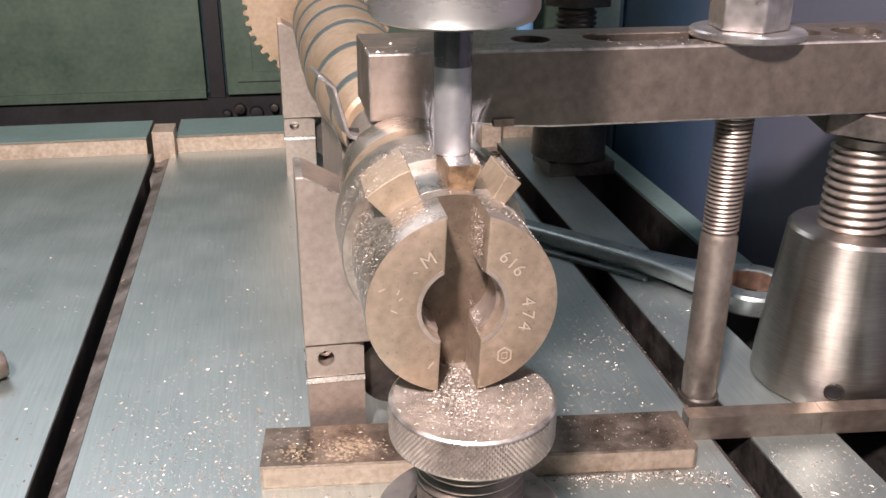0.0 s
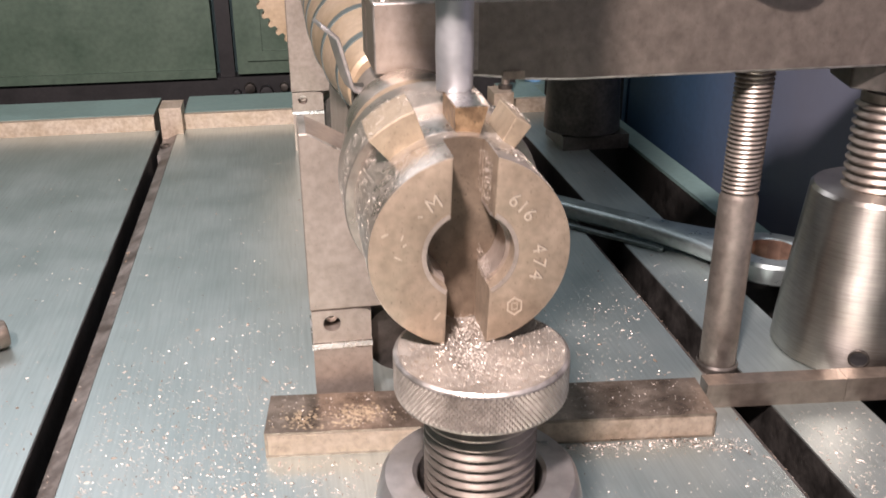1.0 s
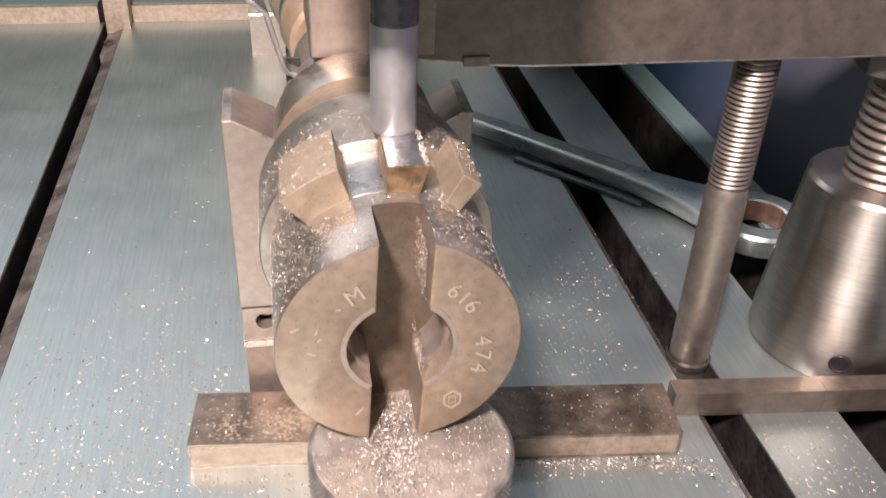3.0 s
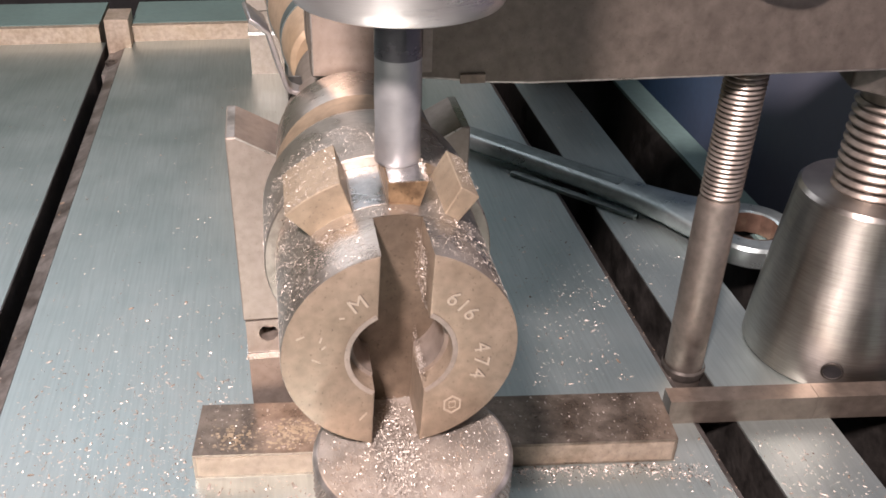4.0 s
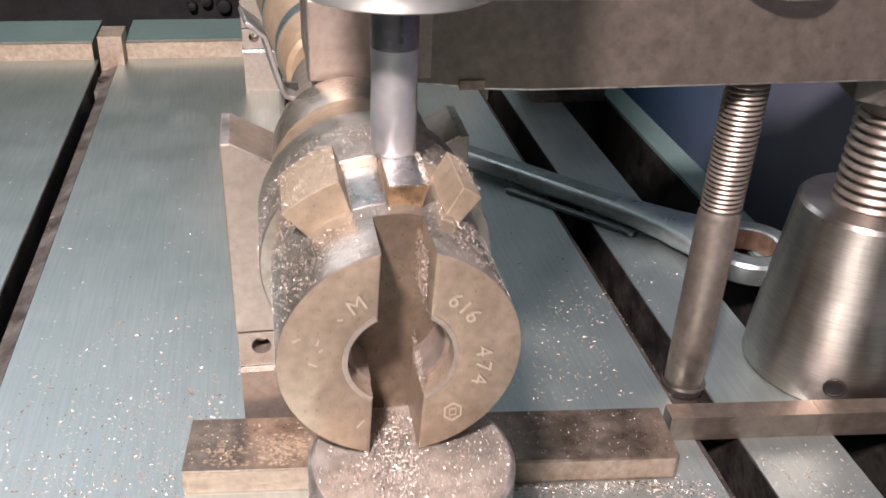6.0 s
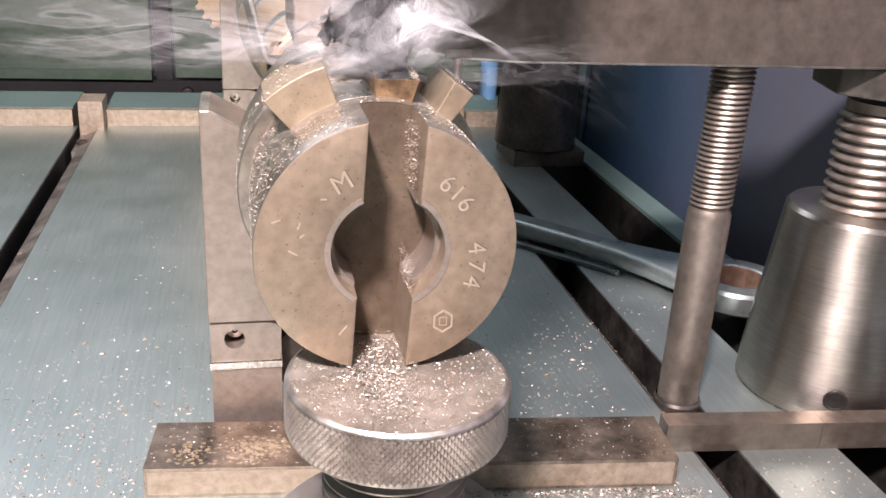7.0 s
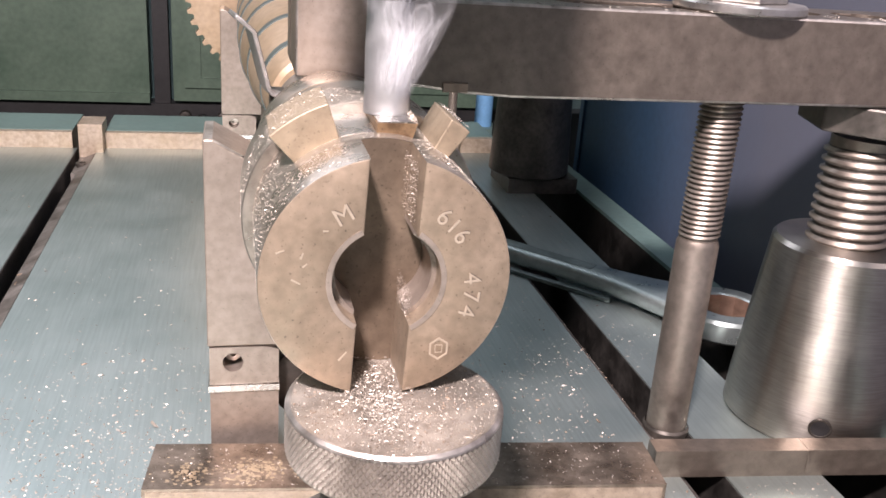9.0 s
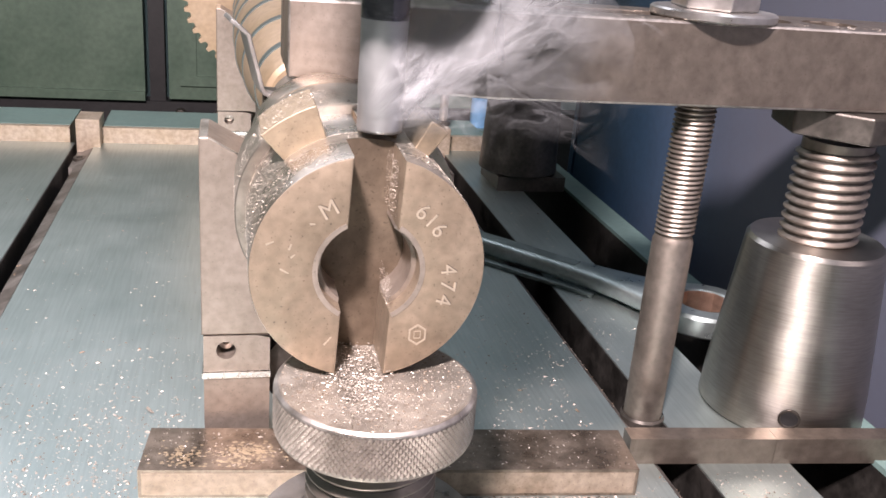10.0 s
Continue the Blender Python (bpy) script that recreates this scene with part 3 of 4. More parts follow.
def support_jack():
    """The knurled screw jack under the workpiece's front end."""
    j = thing("screw_jack", 0.26, -0.17, 0, "knurled steel screw jack covered in fine chips", "screw jack")
    R, z0, z1 = 2.02, 6.88, 7.93
    n, rows = 104, 12
    made = bmesh.new()
    # diamond knurl: small pyramids on a lattice round the rim
    lo, hi = z0 + 0.06, z1 - 0.07
    step = (hi - lo) / rows
    grid = [[made.verts.new(((R - 0.042) * math.cos(2 * math.pi * (i + 0.5 * (k % 2)) / n), (R - 0.042) * math.sin(2 * math.pi * (i + 0.5 * (k % 2)) / n), lo + step * k)) for i in range(n)] for k in range(rows + 1)]
    for k in range(rows - 1):
        for i in range(n):
            e = k % 2
            left, right = grid[k + 1][(i - 1 + e) % n], grid[k + 1][(i + e) % n]
            a = 2 * math.pi * (i + 0.5 * e) / n
            peak = made.verts.new((R * math.cos(a), R * math.sin(a), lo + step * (k + 1)))
            ring = (grid[k][i], right, grid[k + 2][i], left)
            for p, q in zip(ring, ring[1:] + ring[:1]):
                made.faces.new((p, q, peak))
    joined(made, lathe([(R - 0.045, lo - 0.02), (R - 0.045, hi + 0.02)], "z", (0, 0, 0), 96))
    part("knurled_rim", made, KNOB, j, "diamond-knurled rim")
    knob = part("knob_top", lathe([(R - 0.05, z1 - 0.09), (R - 0.06, z1 - 0.03), (R - 0.10, z1), (0, z1)], "z", (0, 0, 0), 96), KNOBTOP, j, "worn bright top")
    part("rim_chamfer", lathe([(R - 0.012, z1 - 0.085), (R - 0.025, z1 - 0.045), (R - 0.085, z1 + 0.004), (R - 0.12, z1 + 0.004)], "z", (0, 0, 0), 96), EDGE, j, "bright worn chamfer")
    part("knob_underside", lathe([(R - 0.05, z0 + 0.09), (R - 0.12, z0), (1.2, z0 - 0.02), (0, z0 - 0.02)], "z", (0, 0, 0), 96), KNOB, j)
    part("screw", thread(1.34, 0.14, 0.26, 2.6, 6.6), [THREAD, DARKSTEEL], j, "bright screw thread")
    part("neck", lathe([(1.18, 6.3), (1.18, 7.0)], "z", (0, 0, 0), 48), DARKSTEEL, j)
    part("body", lathe([(2.95, 0.0), (2.95, 0.3), (2.5, 4.0), (2.38, 4.45), (2.28, 4.56), (1.62, 4.60), (1.52, 4.5), (1.50, 3.0), (0, 3.0)], "z", (0, 0, 0), 96), NUTSTEEL, j, "turned conical body")
    return j


def clamp_jack(x, y, base, r0, r1, top, up, label, mats, dull=False):
    j = thing("screw_jack", x, y, base, label, "screw jack")
    h = top - base
    m1, m2, m3 = mats
    part("body", lathe([(0, 0), (r0 - 0.12, 0.0), (r0, 0.12), (r0 - 0.05, 1.2), (r1 + 0.02, h - 0.14), (r1 - 0.10, h), (1.5, h + 0.01), (0, h)], "z", (0, 0, 0), 96), m1, j, "turned conical body")
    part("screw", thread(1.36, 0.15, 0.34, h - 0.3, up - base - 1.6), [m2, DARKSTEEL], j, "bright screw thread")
    k = 6
    hexa = [(2.45 * math.cos(math.pi / 3 * i + 0.25), 2.45 * math.sin(math.pi / 3 * i + 0.25)) for i in range(k)]
    part("hex_head", prism(hexa, up - base - 0.95, up - base - 0.02, "z", 0.08), m3, j, "dark hexagon head")
    if not dull:
        a = radians(-118)
        part("tommy_hole", lathe([(0.38, 0.06), (0.38, -0.015), (0.31, -0.02), (0.30, 0.0)], "y", (0, 0, 0), 28), DARKSTEEL, j, "cross-drilled hole")
        ob = [o for o in j.children if o.name.startswith("tommy_hole")][-1]
        ob.matrix_basis = pose((r0 + 0.012) * math.cos(a) * CM, (r0 + 0.012) * math.sin(a) * CM, 0.95 * CM, 7, 0, -28)
        # Black disc on the surface, in place of the hole's shaded inside.
        part("tommy_hole_floor", lathe([(0.30, 0.012), (0.0, 0.012)], "y", (0, 0, 0), 24), BLACK, j)
        ob2 = [o for o in j.children if o.name.startswith("tommy_hole_floor")][-1]
        ob2.matrix_basis = pose((r0 + 0.026) * math.cos(a) * CM, (r0 + 0.026) * math.sin(a) * CM, 0.95 * CM, 7, 0, -28)
    return j


def clamp_stud():
    s = thing("clamp_stud", 12.1, 10.7, 0, "long steel clamp stud with a threaded top", "stud")
    part("shank", lathe([(0, -4.8), (0.69, -4.8), (0.69, 6.85), (0.62, 7.05), (0, 7.05)], "z", (0, 0, 0), 48), THREAD, s)
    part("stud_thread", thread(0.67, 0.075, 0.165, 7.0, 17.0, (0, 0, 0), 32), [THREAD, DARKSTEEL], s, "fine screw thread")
    part("shank_shoulder", lathe([(0.74, -0.3), (0.80, -0.1), (0.80, 0.05), (0.74, 0.15)], "z", (0, 0, 0), 32), DARKSTEEL, s)
    n = thing("clamp_nut", 12.1, 10.7, 14.25, "tall bright hexagon nut on a round washer", "nut")
    part("washer", lathe([(0.76, 0.0), (1.9, 0.0), (1.95, 0.05), (1.95, 0.22), (1.88, 0.28), (0.76, 0.28)], "z", (0, 0, 0), 64), NUTSTEEL, n, "round steel washer")
    hexa = [(1.36 * math.cos(math.pi / 3 * i + 0.42), 1.36 * math.sin(math.pi / 3 * i + 0.42)) for i in range(6)]
    part("nut", prism(hexa, 0.29, 2.6, "z", 0.06), NUTSTEEL, n, "bright hexagon nut")


def clamp_strap():
    """The heavy strap over the shaft: a nose cut away below, a round hole and a long slot from above."""
    c = thing("clamp_strap", -1.03, 9.47, 11.67, "heavy browned steel clamp strap with a long slot", "clamp")
    L, D, H = 26.0, 3.75, 2.56
    nose = [(0.0, 0.40), (1.6, 0.36), (3.4, 0.22), (4.6, 0.07), (6.0, 0.0), (L, 0.0), (L, H), (0, H)]
    # three rails round the openings in its top
    part("strap_front", worn(prism(nose, 0, 1.15, "y", 0.08)), [STRAP, EDGE], c)
    part("strap_back", prism(nose, 2.55, D, "y", 0.05), STRAP, c)
    for x0, x1 in ((0.02, 5.0), (6.3, 7.5), (16.2, 16.8), (18.6, L - 0.02)):
        lo = 0.42 if x0 < 5 else 0.002
        part("strap_web", box(x0, 1.149, lo, x1, 2.551, H - 0.002), STRAP, c)
    part("nose_face", box(0.06, -0.006, 0.46, 3.2, 0.0, H - 0.07), BLOCK, c, "paler face of the nose")
    part("lug", box(3.98, -0.09, 0.13, 4.67, 0.002, 0.38, 0.02), BARFACE, c, "small tan lug under the nose")
    # round the ends of the openings
    for x0, x1, r in ((5.0, 6.3, 0.65), (7.5, 16.2, 0.69), (16.8, 18.6, 0.69)):
        for cx, sx in ((x0, 1), (x1, -1)):
            for cy, sy in ((1.149, 1), (2.551, -1)):
                arc = [(cx + sx * r * (1 - math.cos(radians(a))), cy + sy * r * (1 - math.sin(radians(a)))) for a in range(0, 91, 15)]
                part("strap_corner", prism([(cx, cy)] + arc, 0.1, H - 0.003, "z"), STRAP, c)
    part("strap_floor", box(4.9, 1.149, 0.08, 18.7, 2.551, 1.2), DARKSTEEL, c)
    return c


def spring_clip():
    s = thing("spring_clip", -2.25, 10.2, 8.5, "bent spring steel clip beside the shaft", "clip")
    pts = [(-0.33, 4.96), (0.13, 4.6), (0.50, 3.15), (0.60, 2.97), (0.78, 2.90), (1.15, 2.88)]
    th = 0.13
    made = bmesh.new()
    rows = []
    for i, (x, z) in enumerate(pts):
        a, b = pts[max(i - 1, 0)], pts[min(i + 1, len(pts) - 1)]
        d = Vector((b[0] - a[0], b[1] - a[1])).normalized()
        nx, nz = -d.y * th, d.x * th
        back = 1.5 if i < 3 else 1.1
        rows.append([made.verts.new(p) for p in ((x, -0.25, z), (x - 0.18, back, z - 0.05), (x - 0.18 + nx, back, z + nz - 0.05), (x + nx, -0.25, z + nz))])
    for p, q in zip(rows, rows[1:]):
        for i in range(4):
            k = (i + 1) % 4
            made.faces.new((p[i], p[k], q[k], q[i]))
    made.faces.new(rows[0]), made.faces.new(rows[-1])
    bmesh.ops.recalc_face_normals(made, faces=made.faces)
    part("strip", smooth(bevelled(made, 0.025, 1), 40), NUTSTEEL, s)
    part("foot", box(0.6, 0.2, -0.2, 1.0, 0.9, 3.0, 0.04), DARKSTEEL, s)


def grooved_mandrel():
    """A stepped bronze mandrel that widens towards the back, with a dark ring in each step."""
    d = thing("grooved_mandrel", AX, 15.6, 0, "tan bronze mandrel with dark ring grooves", "mandrel")
    steps = [(0.0, 1.48), (3.0, 1.75), (7.0, 2.15), (11.5, 2.42), (16.0, 2.5), (20.5, 2.5), (25.3, 2.5)]
    prof = [(0, 0.0), (1.3, 0.0), (1.48, 0.1)]
    for (y0, r0), (y1, r1) in zip(steps, steps[1:]):
        prof += [(r0 + 0.02, y0 + 0.15), (r1 - 0.03, y1 - 0.95), (r1 - 0.16, y1 - 0.9), (r1 - 0.16, y1 - 0.02), (r1, y1)]
    prof += [(2.5, 25.7), (0, 25.7)]
    part("barrel", lathe(prof, "y", (0, 0, AZ), 96), DRUM, d)
    for y, r in steps[1:]:
        part("ring_groove", lathe([(r - 0.2, y - 0.98), (r + 0.01, y - 0.95), (r + 0.01, y - 0.06), (r - 0.2, y - 0.03)], "y", (0, 0, AZ), 96), DRUMDARK, d, "dark ring groove")
    part("pedestal", box(-1.3, 3.0, 0, 1.3, 19.0, 8.6, 0.1), BLOCK, d)
    g = thing("gear_wheel", -0.5, 46.5, 0, "tan toothed gear wheel on the indexing head", "gear")
    k, pts = 44, []
    for i in range(k):
        for f, rr in ((0.0, 4.82), (0.28, 4.86), (0.42, 5.16), (0.72, 5.16), (0.86, 4.86)):
            a = 2 * math.pi * (i + f) / k
            pts.append((rr * math.cos(a), 10.6 + rr * math.sin(a)))
    part("toothed_rim", prism(pts, 0, 1.1, "y"), DRUM, g)
    part("gear_hub", lathe([(0, -0.3), (1.5, -0.3), (1.5, 0.0)], "y", (0, 0, 10.6), 40), BLOCK, g)
    part("gear_stand", box(-0.8, 0.2, 0, 0.8, 0.9, 8.5), BLOCK, g)


def wrench():
    w = thing("ring_wrench", 18.3, 18.1, 0.15, "satin chrome ring wrench lying across the slot", "wrench")
    w.matrix_world = pose(18.3 * CM, 18.1 * CM, 0.15 * CM, 0, 0, 42.0)
    half = [(1.66, 1.35), (1.40, 2.6), (1.08, 3.8), (0.84, 5.4), (0.74, 7.5), (0.68, 12.0), (0.66, 21.0)]
    made = prism([(-x, y) for x, y in half] + [(x, y) for x, y in half[::-1]], 0.1, 0.92, "z", 0.24)
    bar = part("shank", smooth(made, 60), CHROME, w)
    part("shank_recess", prism([(-0.34, 6.5), (0.42, 6.5), (0.40, 20.0), (-0.34, 20.0)], 0.915, 0.935, "z", 0.008), TEALSTEEL, bar, "dull stamped panel")
    part("ring_head", lathe([(1.22, 0.06), (1.30, 0.0), (2.02, 0.0), (2.16, 0.12), (2.16, 0.88), (2.04, 1.02), (1.32, 1.04), (1.22, 0.96)], "z", (0, 0, 0), 72), CHROME, w, "chrome ring head")
    part("ring_bore", lathe([(1.215, 0.02), (1.20, 0.1), (1.20, 0.9), (1.215, 1.0)], "z", (0, 0, 0), 12), COPPER, w, "copper-coloured inner faces of the ring")
    k = thing("flat_key", 14.25, 21.2, 0.0, "thin flat steel key beside the wrench", "key")
    k.matrix_world = pose(14.25 * CM, 21.2 * CM, 0.01 * CM, 0, 0, 43.0)
    part("strip", prism([(-0.18, 0.12), (-0.1, 0.0), (0.1, 0.0), (0.18, 0.12), (0.18, 7.0), (-0.18, 7.0)], 0.0, 0.22, "z", 0.04), TEALSTEEL, k)


def loose_screw():
    s = thing("loose_screw", -15.75, 16.8, 0.62, "small socket-head screw lying on the table", "screw")
    s.matrix_world = pose(-15.75 * CM, 16.8 * CM, 0.62 * CM, 90, 0, 118)
    part("head", lathe([(0, 0), (0.28, 0.0), (0.28, 0.3), (0.5, 0.3), (0.55, 0.26), (0.6, -0.0), (0.6, -0.9), (0, -0.9)], "z", (0, 0, 0), 32), STRAP, s)
    part("shank", thread(0.32, 0.04, 0.12, -3.4, -1.0, (0, 0, 0), 20), [DARKSTEEL, BLACK], s)


def rear_posts():
    # Plate added as a support, coloured like the shadow below the jack.
    p = thing("support_plate", 14.2, 38.3, 0, "added flat plate under the rear screw jack, dark as the shadow there", "plate", "plates under the clamp")
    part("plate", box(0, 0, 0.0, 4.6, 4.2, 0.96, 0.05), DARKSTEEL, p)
    # All three materials are dark to carry the shade at the back.
    clamp_jack(16.1, 40.4, 0.965, 2.6, 2.2, 9.5, 12.2, "steel screw jack at the back, shade put into its dark colour", (DARKSTEEL, DARKSTEEL, DARKSTEEL), True)
    r = thing("rear_stud", 12.7, 48.7, 1.9, "thin tan steel rod at the far end of the slot", "stud")
    part("rod", lathe([(0, 0), (0.32, 0), (0.32, 8.4), (0.26, 8.5), (0, 8.5)], "z", (0, 0, 0), 24), BLOCK, r)
    part("collar", lathe([(0.33, 0.0), (0.55, 0.0), (0.55, 0.3), (0.33, 0.35)], "z", (0, 0, 0), 24), DARKSTEEL, r)


# ---- the spindle ----
SPX, SPY, TIP, NUTZ = 0.32, 3.0, 13.01, 16.23


def spindle():
    s = thing("spindle_nose", SPX, SPY, TIP, "spinning bright collet nut with a slim end mill", "spindle", rides=False)
    h = NUTZ - TIP
    nut = part("collet_nut", lathe([(0, h + 0.25), (0.75, h + 0.2), (0.8, h), (1.77, h), (1.91, h + 0.06), (2.03, h + 0.3), (2.03, h + 2.6), (1.95, h + 2.75), (0, h + 2.75)], "z", (0, 0, 0), 96), NUT, s)
    for i in range(6):
        a = math.pi / 3 * i
        made = box(-0.22, -0.06, h + 1.0, 0.22, 0.06, h + 2.4, 0.02)
        bmesh.ops.rotate(made, verts=made.verts, cent=(0, 0, 0), matrix=Matrix.Rotation(a + math.pi / 2, 3, "Z"))
        bmesh.ops.translate(made, verts=made.verts, vec=(2.01 * math.cos(a), 2.01 * math.sin(a), 0))
        part("spanner_slot", made, DARKSTEEL, nut)
    part("spindle_shaft", lathe([(0, h + 2.7), (2.6, h + 2.7), (2.6, h + 30), (0, h + 30)], "z", (0, 0, 0), 64), NUT, s)
    part("shank", lathe([(0.46, 2.15), (0.46, h + 0.3)], "z", (0, 0, 0), 48), CARBIDE, s, "dark polished shank")
    # helical flutes
    made, rows, n = bmesh.new(), [], 48
    for k in range(29):
        z = 2.18 * k / 28
        tw = z * 1.15
        ring = []
        for i in range(n):
            a = 2 * math.pi * i / n
            f = (a * 4 / (2 * math.pi)) % 1.0
            r = 0.46 - 0.012 * max(0.0, math.sin(math.pi * f)) ** 1.5
            ring.append(made.verts.new((r * math.cos(a + tw), r * math.sin(a + tw), z)))
        rows.append(ring)
    for p, q in zip(rows, rows[1:]):
        for i in range(n):
            j = (i + 1) % n
            made.faces.new((p[i], p[j], q[j], q[i]))
    made.faces.new(rows[0][::-1])
    part("fluted_tip", smooth(made, 60), CUTTER, s, "bright helical flutes")
    return s


# ---- chips ----
def chips(name, count, place, size, label, mats, seed, base, bright=0.62):
    """Loose chips: small bent flakes. place(rnd) gives x, y, z on the support."""
    rnd = random.Random(seed)
    verts, faces, kinds = [], [], []
    while count > 0:
        got = place(rnd)
        if got is None:
            continue
        count -= 1
        x, y, z = got
        s = size * rnd.lognormvariate(0, 0.42)
        a, l, b = rnd.uniform(0, 6.283), s * rnd.choice((0.9, 1.1, 1.3, 2.0)), s * rnd.uniform(0.3, 0.7)
        c, d = math.cos(a), math.sin(a)
        k = len(verts)
        for u, v, w in ((-l, -b, 0.0), (l, -b * 0.6, 0.15 * s), (l * 0.7, b, 0.0), (-l * 0.8, b, 0.35 * s), (0, 0, s * rnd.uniform(0.3, 0.9))):
            verts.append(((x + u * c - v * d - base[0]) * CM, (y + u * d + v * c - base[1]) * CM, (z + w - base[2]) * CM))
        faces += [(k, k + 1, k + 4), (k + 1, k + 2, k + 4), (k + 2, k + 3, k + 4), (k + 3, k, k + 4)]
        kinds += [0 if rnd.random() < bright else 1] * 4
    me = bpy.data.meshes.new(name)
    me.from_pydata(verts, [], faces)
    for m in mats:
        me.materials.append(m)
    me.polygons.foreach_set("material_index", kinds)
    ob = tagged(new(name, me), label, "chips", "", "stuff")
    ob.matrix_world = pose(base[0] * CM, base[1] * CM, base[2] * CM)
    MOVING.append((ob, *base))
    return ob


def all_chips():
    def on_table(rnd):
        f = rnd.random()
        if f < 0.5:
            x, y = rnd.gauss(-6.5, 4.0), rnd.gauss(6.5, 5.0)
        elif f < 0.66:
            x, y = rnd.gauss(8.5, 3.4), rnd.gauss(13.0, 5.5)
        elif f < 0.74:
            x, y = rnd.gauss(13.8, 1.6), rnd.gauss(3.0, 3.5)
        else:
            x, y = rnd.uniform(-24, 16), rnd.uniform(-6, 40)
        if -13.1 < x < -11.35 or 11.2 < x < 12.85 or x > 15.9 or x < -30 or y > 48:
            return None
        if -5.3 < x < 10.4 and 6.2 < y < 10.1 and y > 7.4 - (x + 5) * 0.098:
            return None
        if -3.6 < x < 3.6 and 10.3 < y < 15 or (x - 0.3) ** 2 + (y + 0.15) ** 2 < 9.2 or (x > 10 and 7 < y < 14.5):
            return None
        return x, y, 0.0
    chips("table_chips", 9000, on_table, 0.025, "scattered bright and rusty metal chips on the table", (CHIP, RUST), 1, (0, 8, 0), 0.8)

    def row(rnd):
        x = rnd.uniform(1.5, 10.8)
        return x, 7.5 - (x + 5.2) * 0.098 - abs(rnd.gauss(0, 0.28)) - 0.03 - (0.5 if x > 9 else 0) * rnd.random() * (x - 9), 0.0
    chips("swept_chips", 1300, row, 0.022, "row of bright chips along the stop bar", (CHIP, CHIPDARK), 2, (5, 7, 0))

    def on_bar(rnd):
        u, v = rnd.uniform(0.1, 15.0), rnd.uniform(0.1, 2.2)
        c, s = math.cos(radians(-5.6)), math.sin(radians(-5.6))
        return -5.22 + u * c - v * s, 7.54 + u * s + v * c, 0.956
    chips("bar_chips", 800, on_bar, 0.016, "fine chips on the stop bar", (CHIP, CHIPDARK), 3, (2, 8.5, 0.95))

    def on_knob(rnd):
        r, a = 1.9 * math.sqrt(rnd.random()), rnd.uniform(0, 6.283)
        return 0.26 + r * math.cos(a), -0.17 + r * math.sin(a), 7.935
    chips("knob_chips", 5000, on_knob, 0.0105, "fine chips strewn on the jack's top", (KNOBTOP, RUST), 4, (0.26, -0.17, 7.93), 0.72)

    def heap(rnd):
        return -0.12 + rnd.gauss(0, 0.30), -0.2 + rnd.gauss(0, 0.75), 7.95 + abs(rnd.gauss(0, 0.08))
    chips("chip_heap", 2600, heap, 0.013, "small heap of chips under the slot", (KNOBTOP, CHIP), 8, (-0.1, 0.0, 7.93), 0.7)

    def on_work(rnd):
        a, y = radians(rnd.gauss(100, 38)), rnd.uniform(0.1, 5.1)
        r = 2.267 if y < 1.78 or y < 3.45 and not (108.5 < math.degrees(a) < 133 or 52.3 < math.degrees(a) < 61.2) else (2.945 if y < 3.45 else 2.505)
        if y > 1.7 and 73 < math.degrees(a) < 93 and y < 3.5:
            return None
        if y < 1.4 and abs(r * math.cos(a)) < 0.6:
            return None
        return AX + r * math.cos(a), y, AZ + r * math.sin(a)
    chips("work_chips", 10000, on_work, 0.0072, "fine chips clinging to the oily workpiece", (CHIP, KNOBTOP), 6, (AX, 2, AZ), 0.65)

    def on_strap(rnd):
        return rnd.uniform(-1.0, 20), 9.52 + abs(rnd.gauss(0, 0.7)), 14.235
    chips("strap_chips", 420, on_strap, 0.02, "chips along the clamp strap's top edge", (CHIP, CHIPDARK), 9, (8, 10, 14.28), 0.85)

    def in_slots(rnd):
        return rnd.choice((rnd.uniform(11.23, 11.5), rnd.uniform(-12.2, -11.7))), rnd.uniform(-4, 30), -0.24 + 0.02 * rnd.random()
    chips("slot_edge_chips", 700, in_slots, 0.03, "rusty chips along the slot edges", (RUST, CHIP), 10, (0, 10, -0.2), 0.75)

    def ledge(rnd):
        return 0.50 - rnd.random() * 0.06, 0.05 + rnd.random() * 1.25, rnd.choice((rnd.uniform(11.2, 12.3), rnd.uniform(9.3, 9.9)))
    chips("slot_chips", 1500, ledge, 0.007, "chips stuck in the oily slot wall", (CHIP, CHIPDARK), 7, (0.4, 0.5, 10))


room()
machine_table()
background_machine()
workpiece()
v_block(10.02, "stacked ground steel V-block with a drilled base")
v_block(41.6, "second steel V-block under the grooved mandrel")
stop_bar()
support_plates()
support_jack()
clamp_jack(17.95, 11.1, 0.0, 3.0, 2.40, 6.78, 11.66, "turned steel screw jack holding up the clamp strap", (CONE, THREAD, DARKSTEEL))
clamp_stud()
clamp_strap()
spring_clip()
grooved_mandrel()
wrench()
loose_screw()
rear_posts()
SPINDLE = spindle()
all_chips()


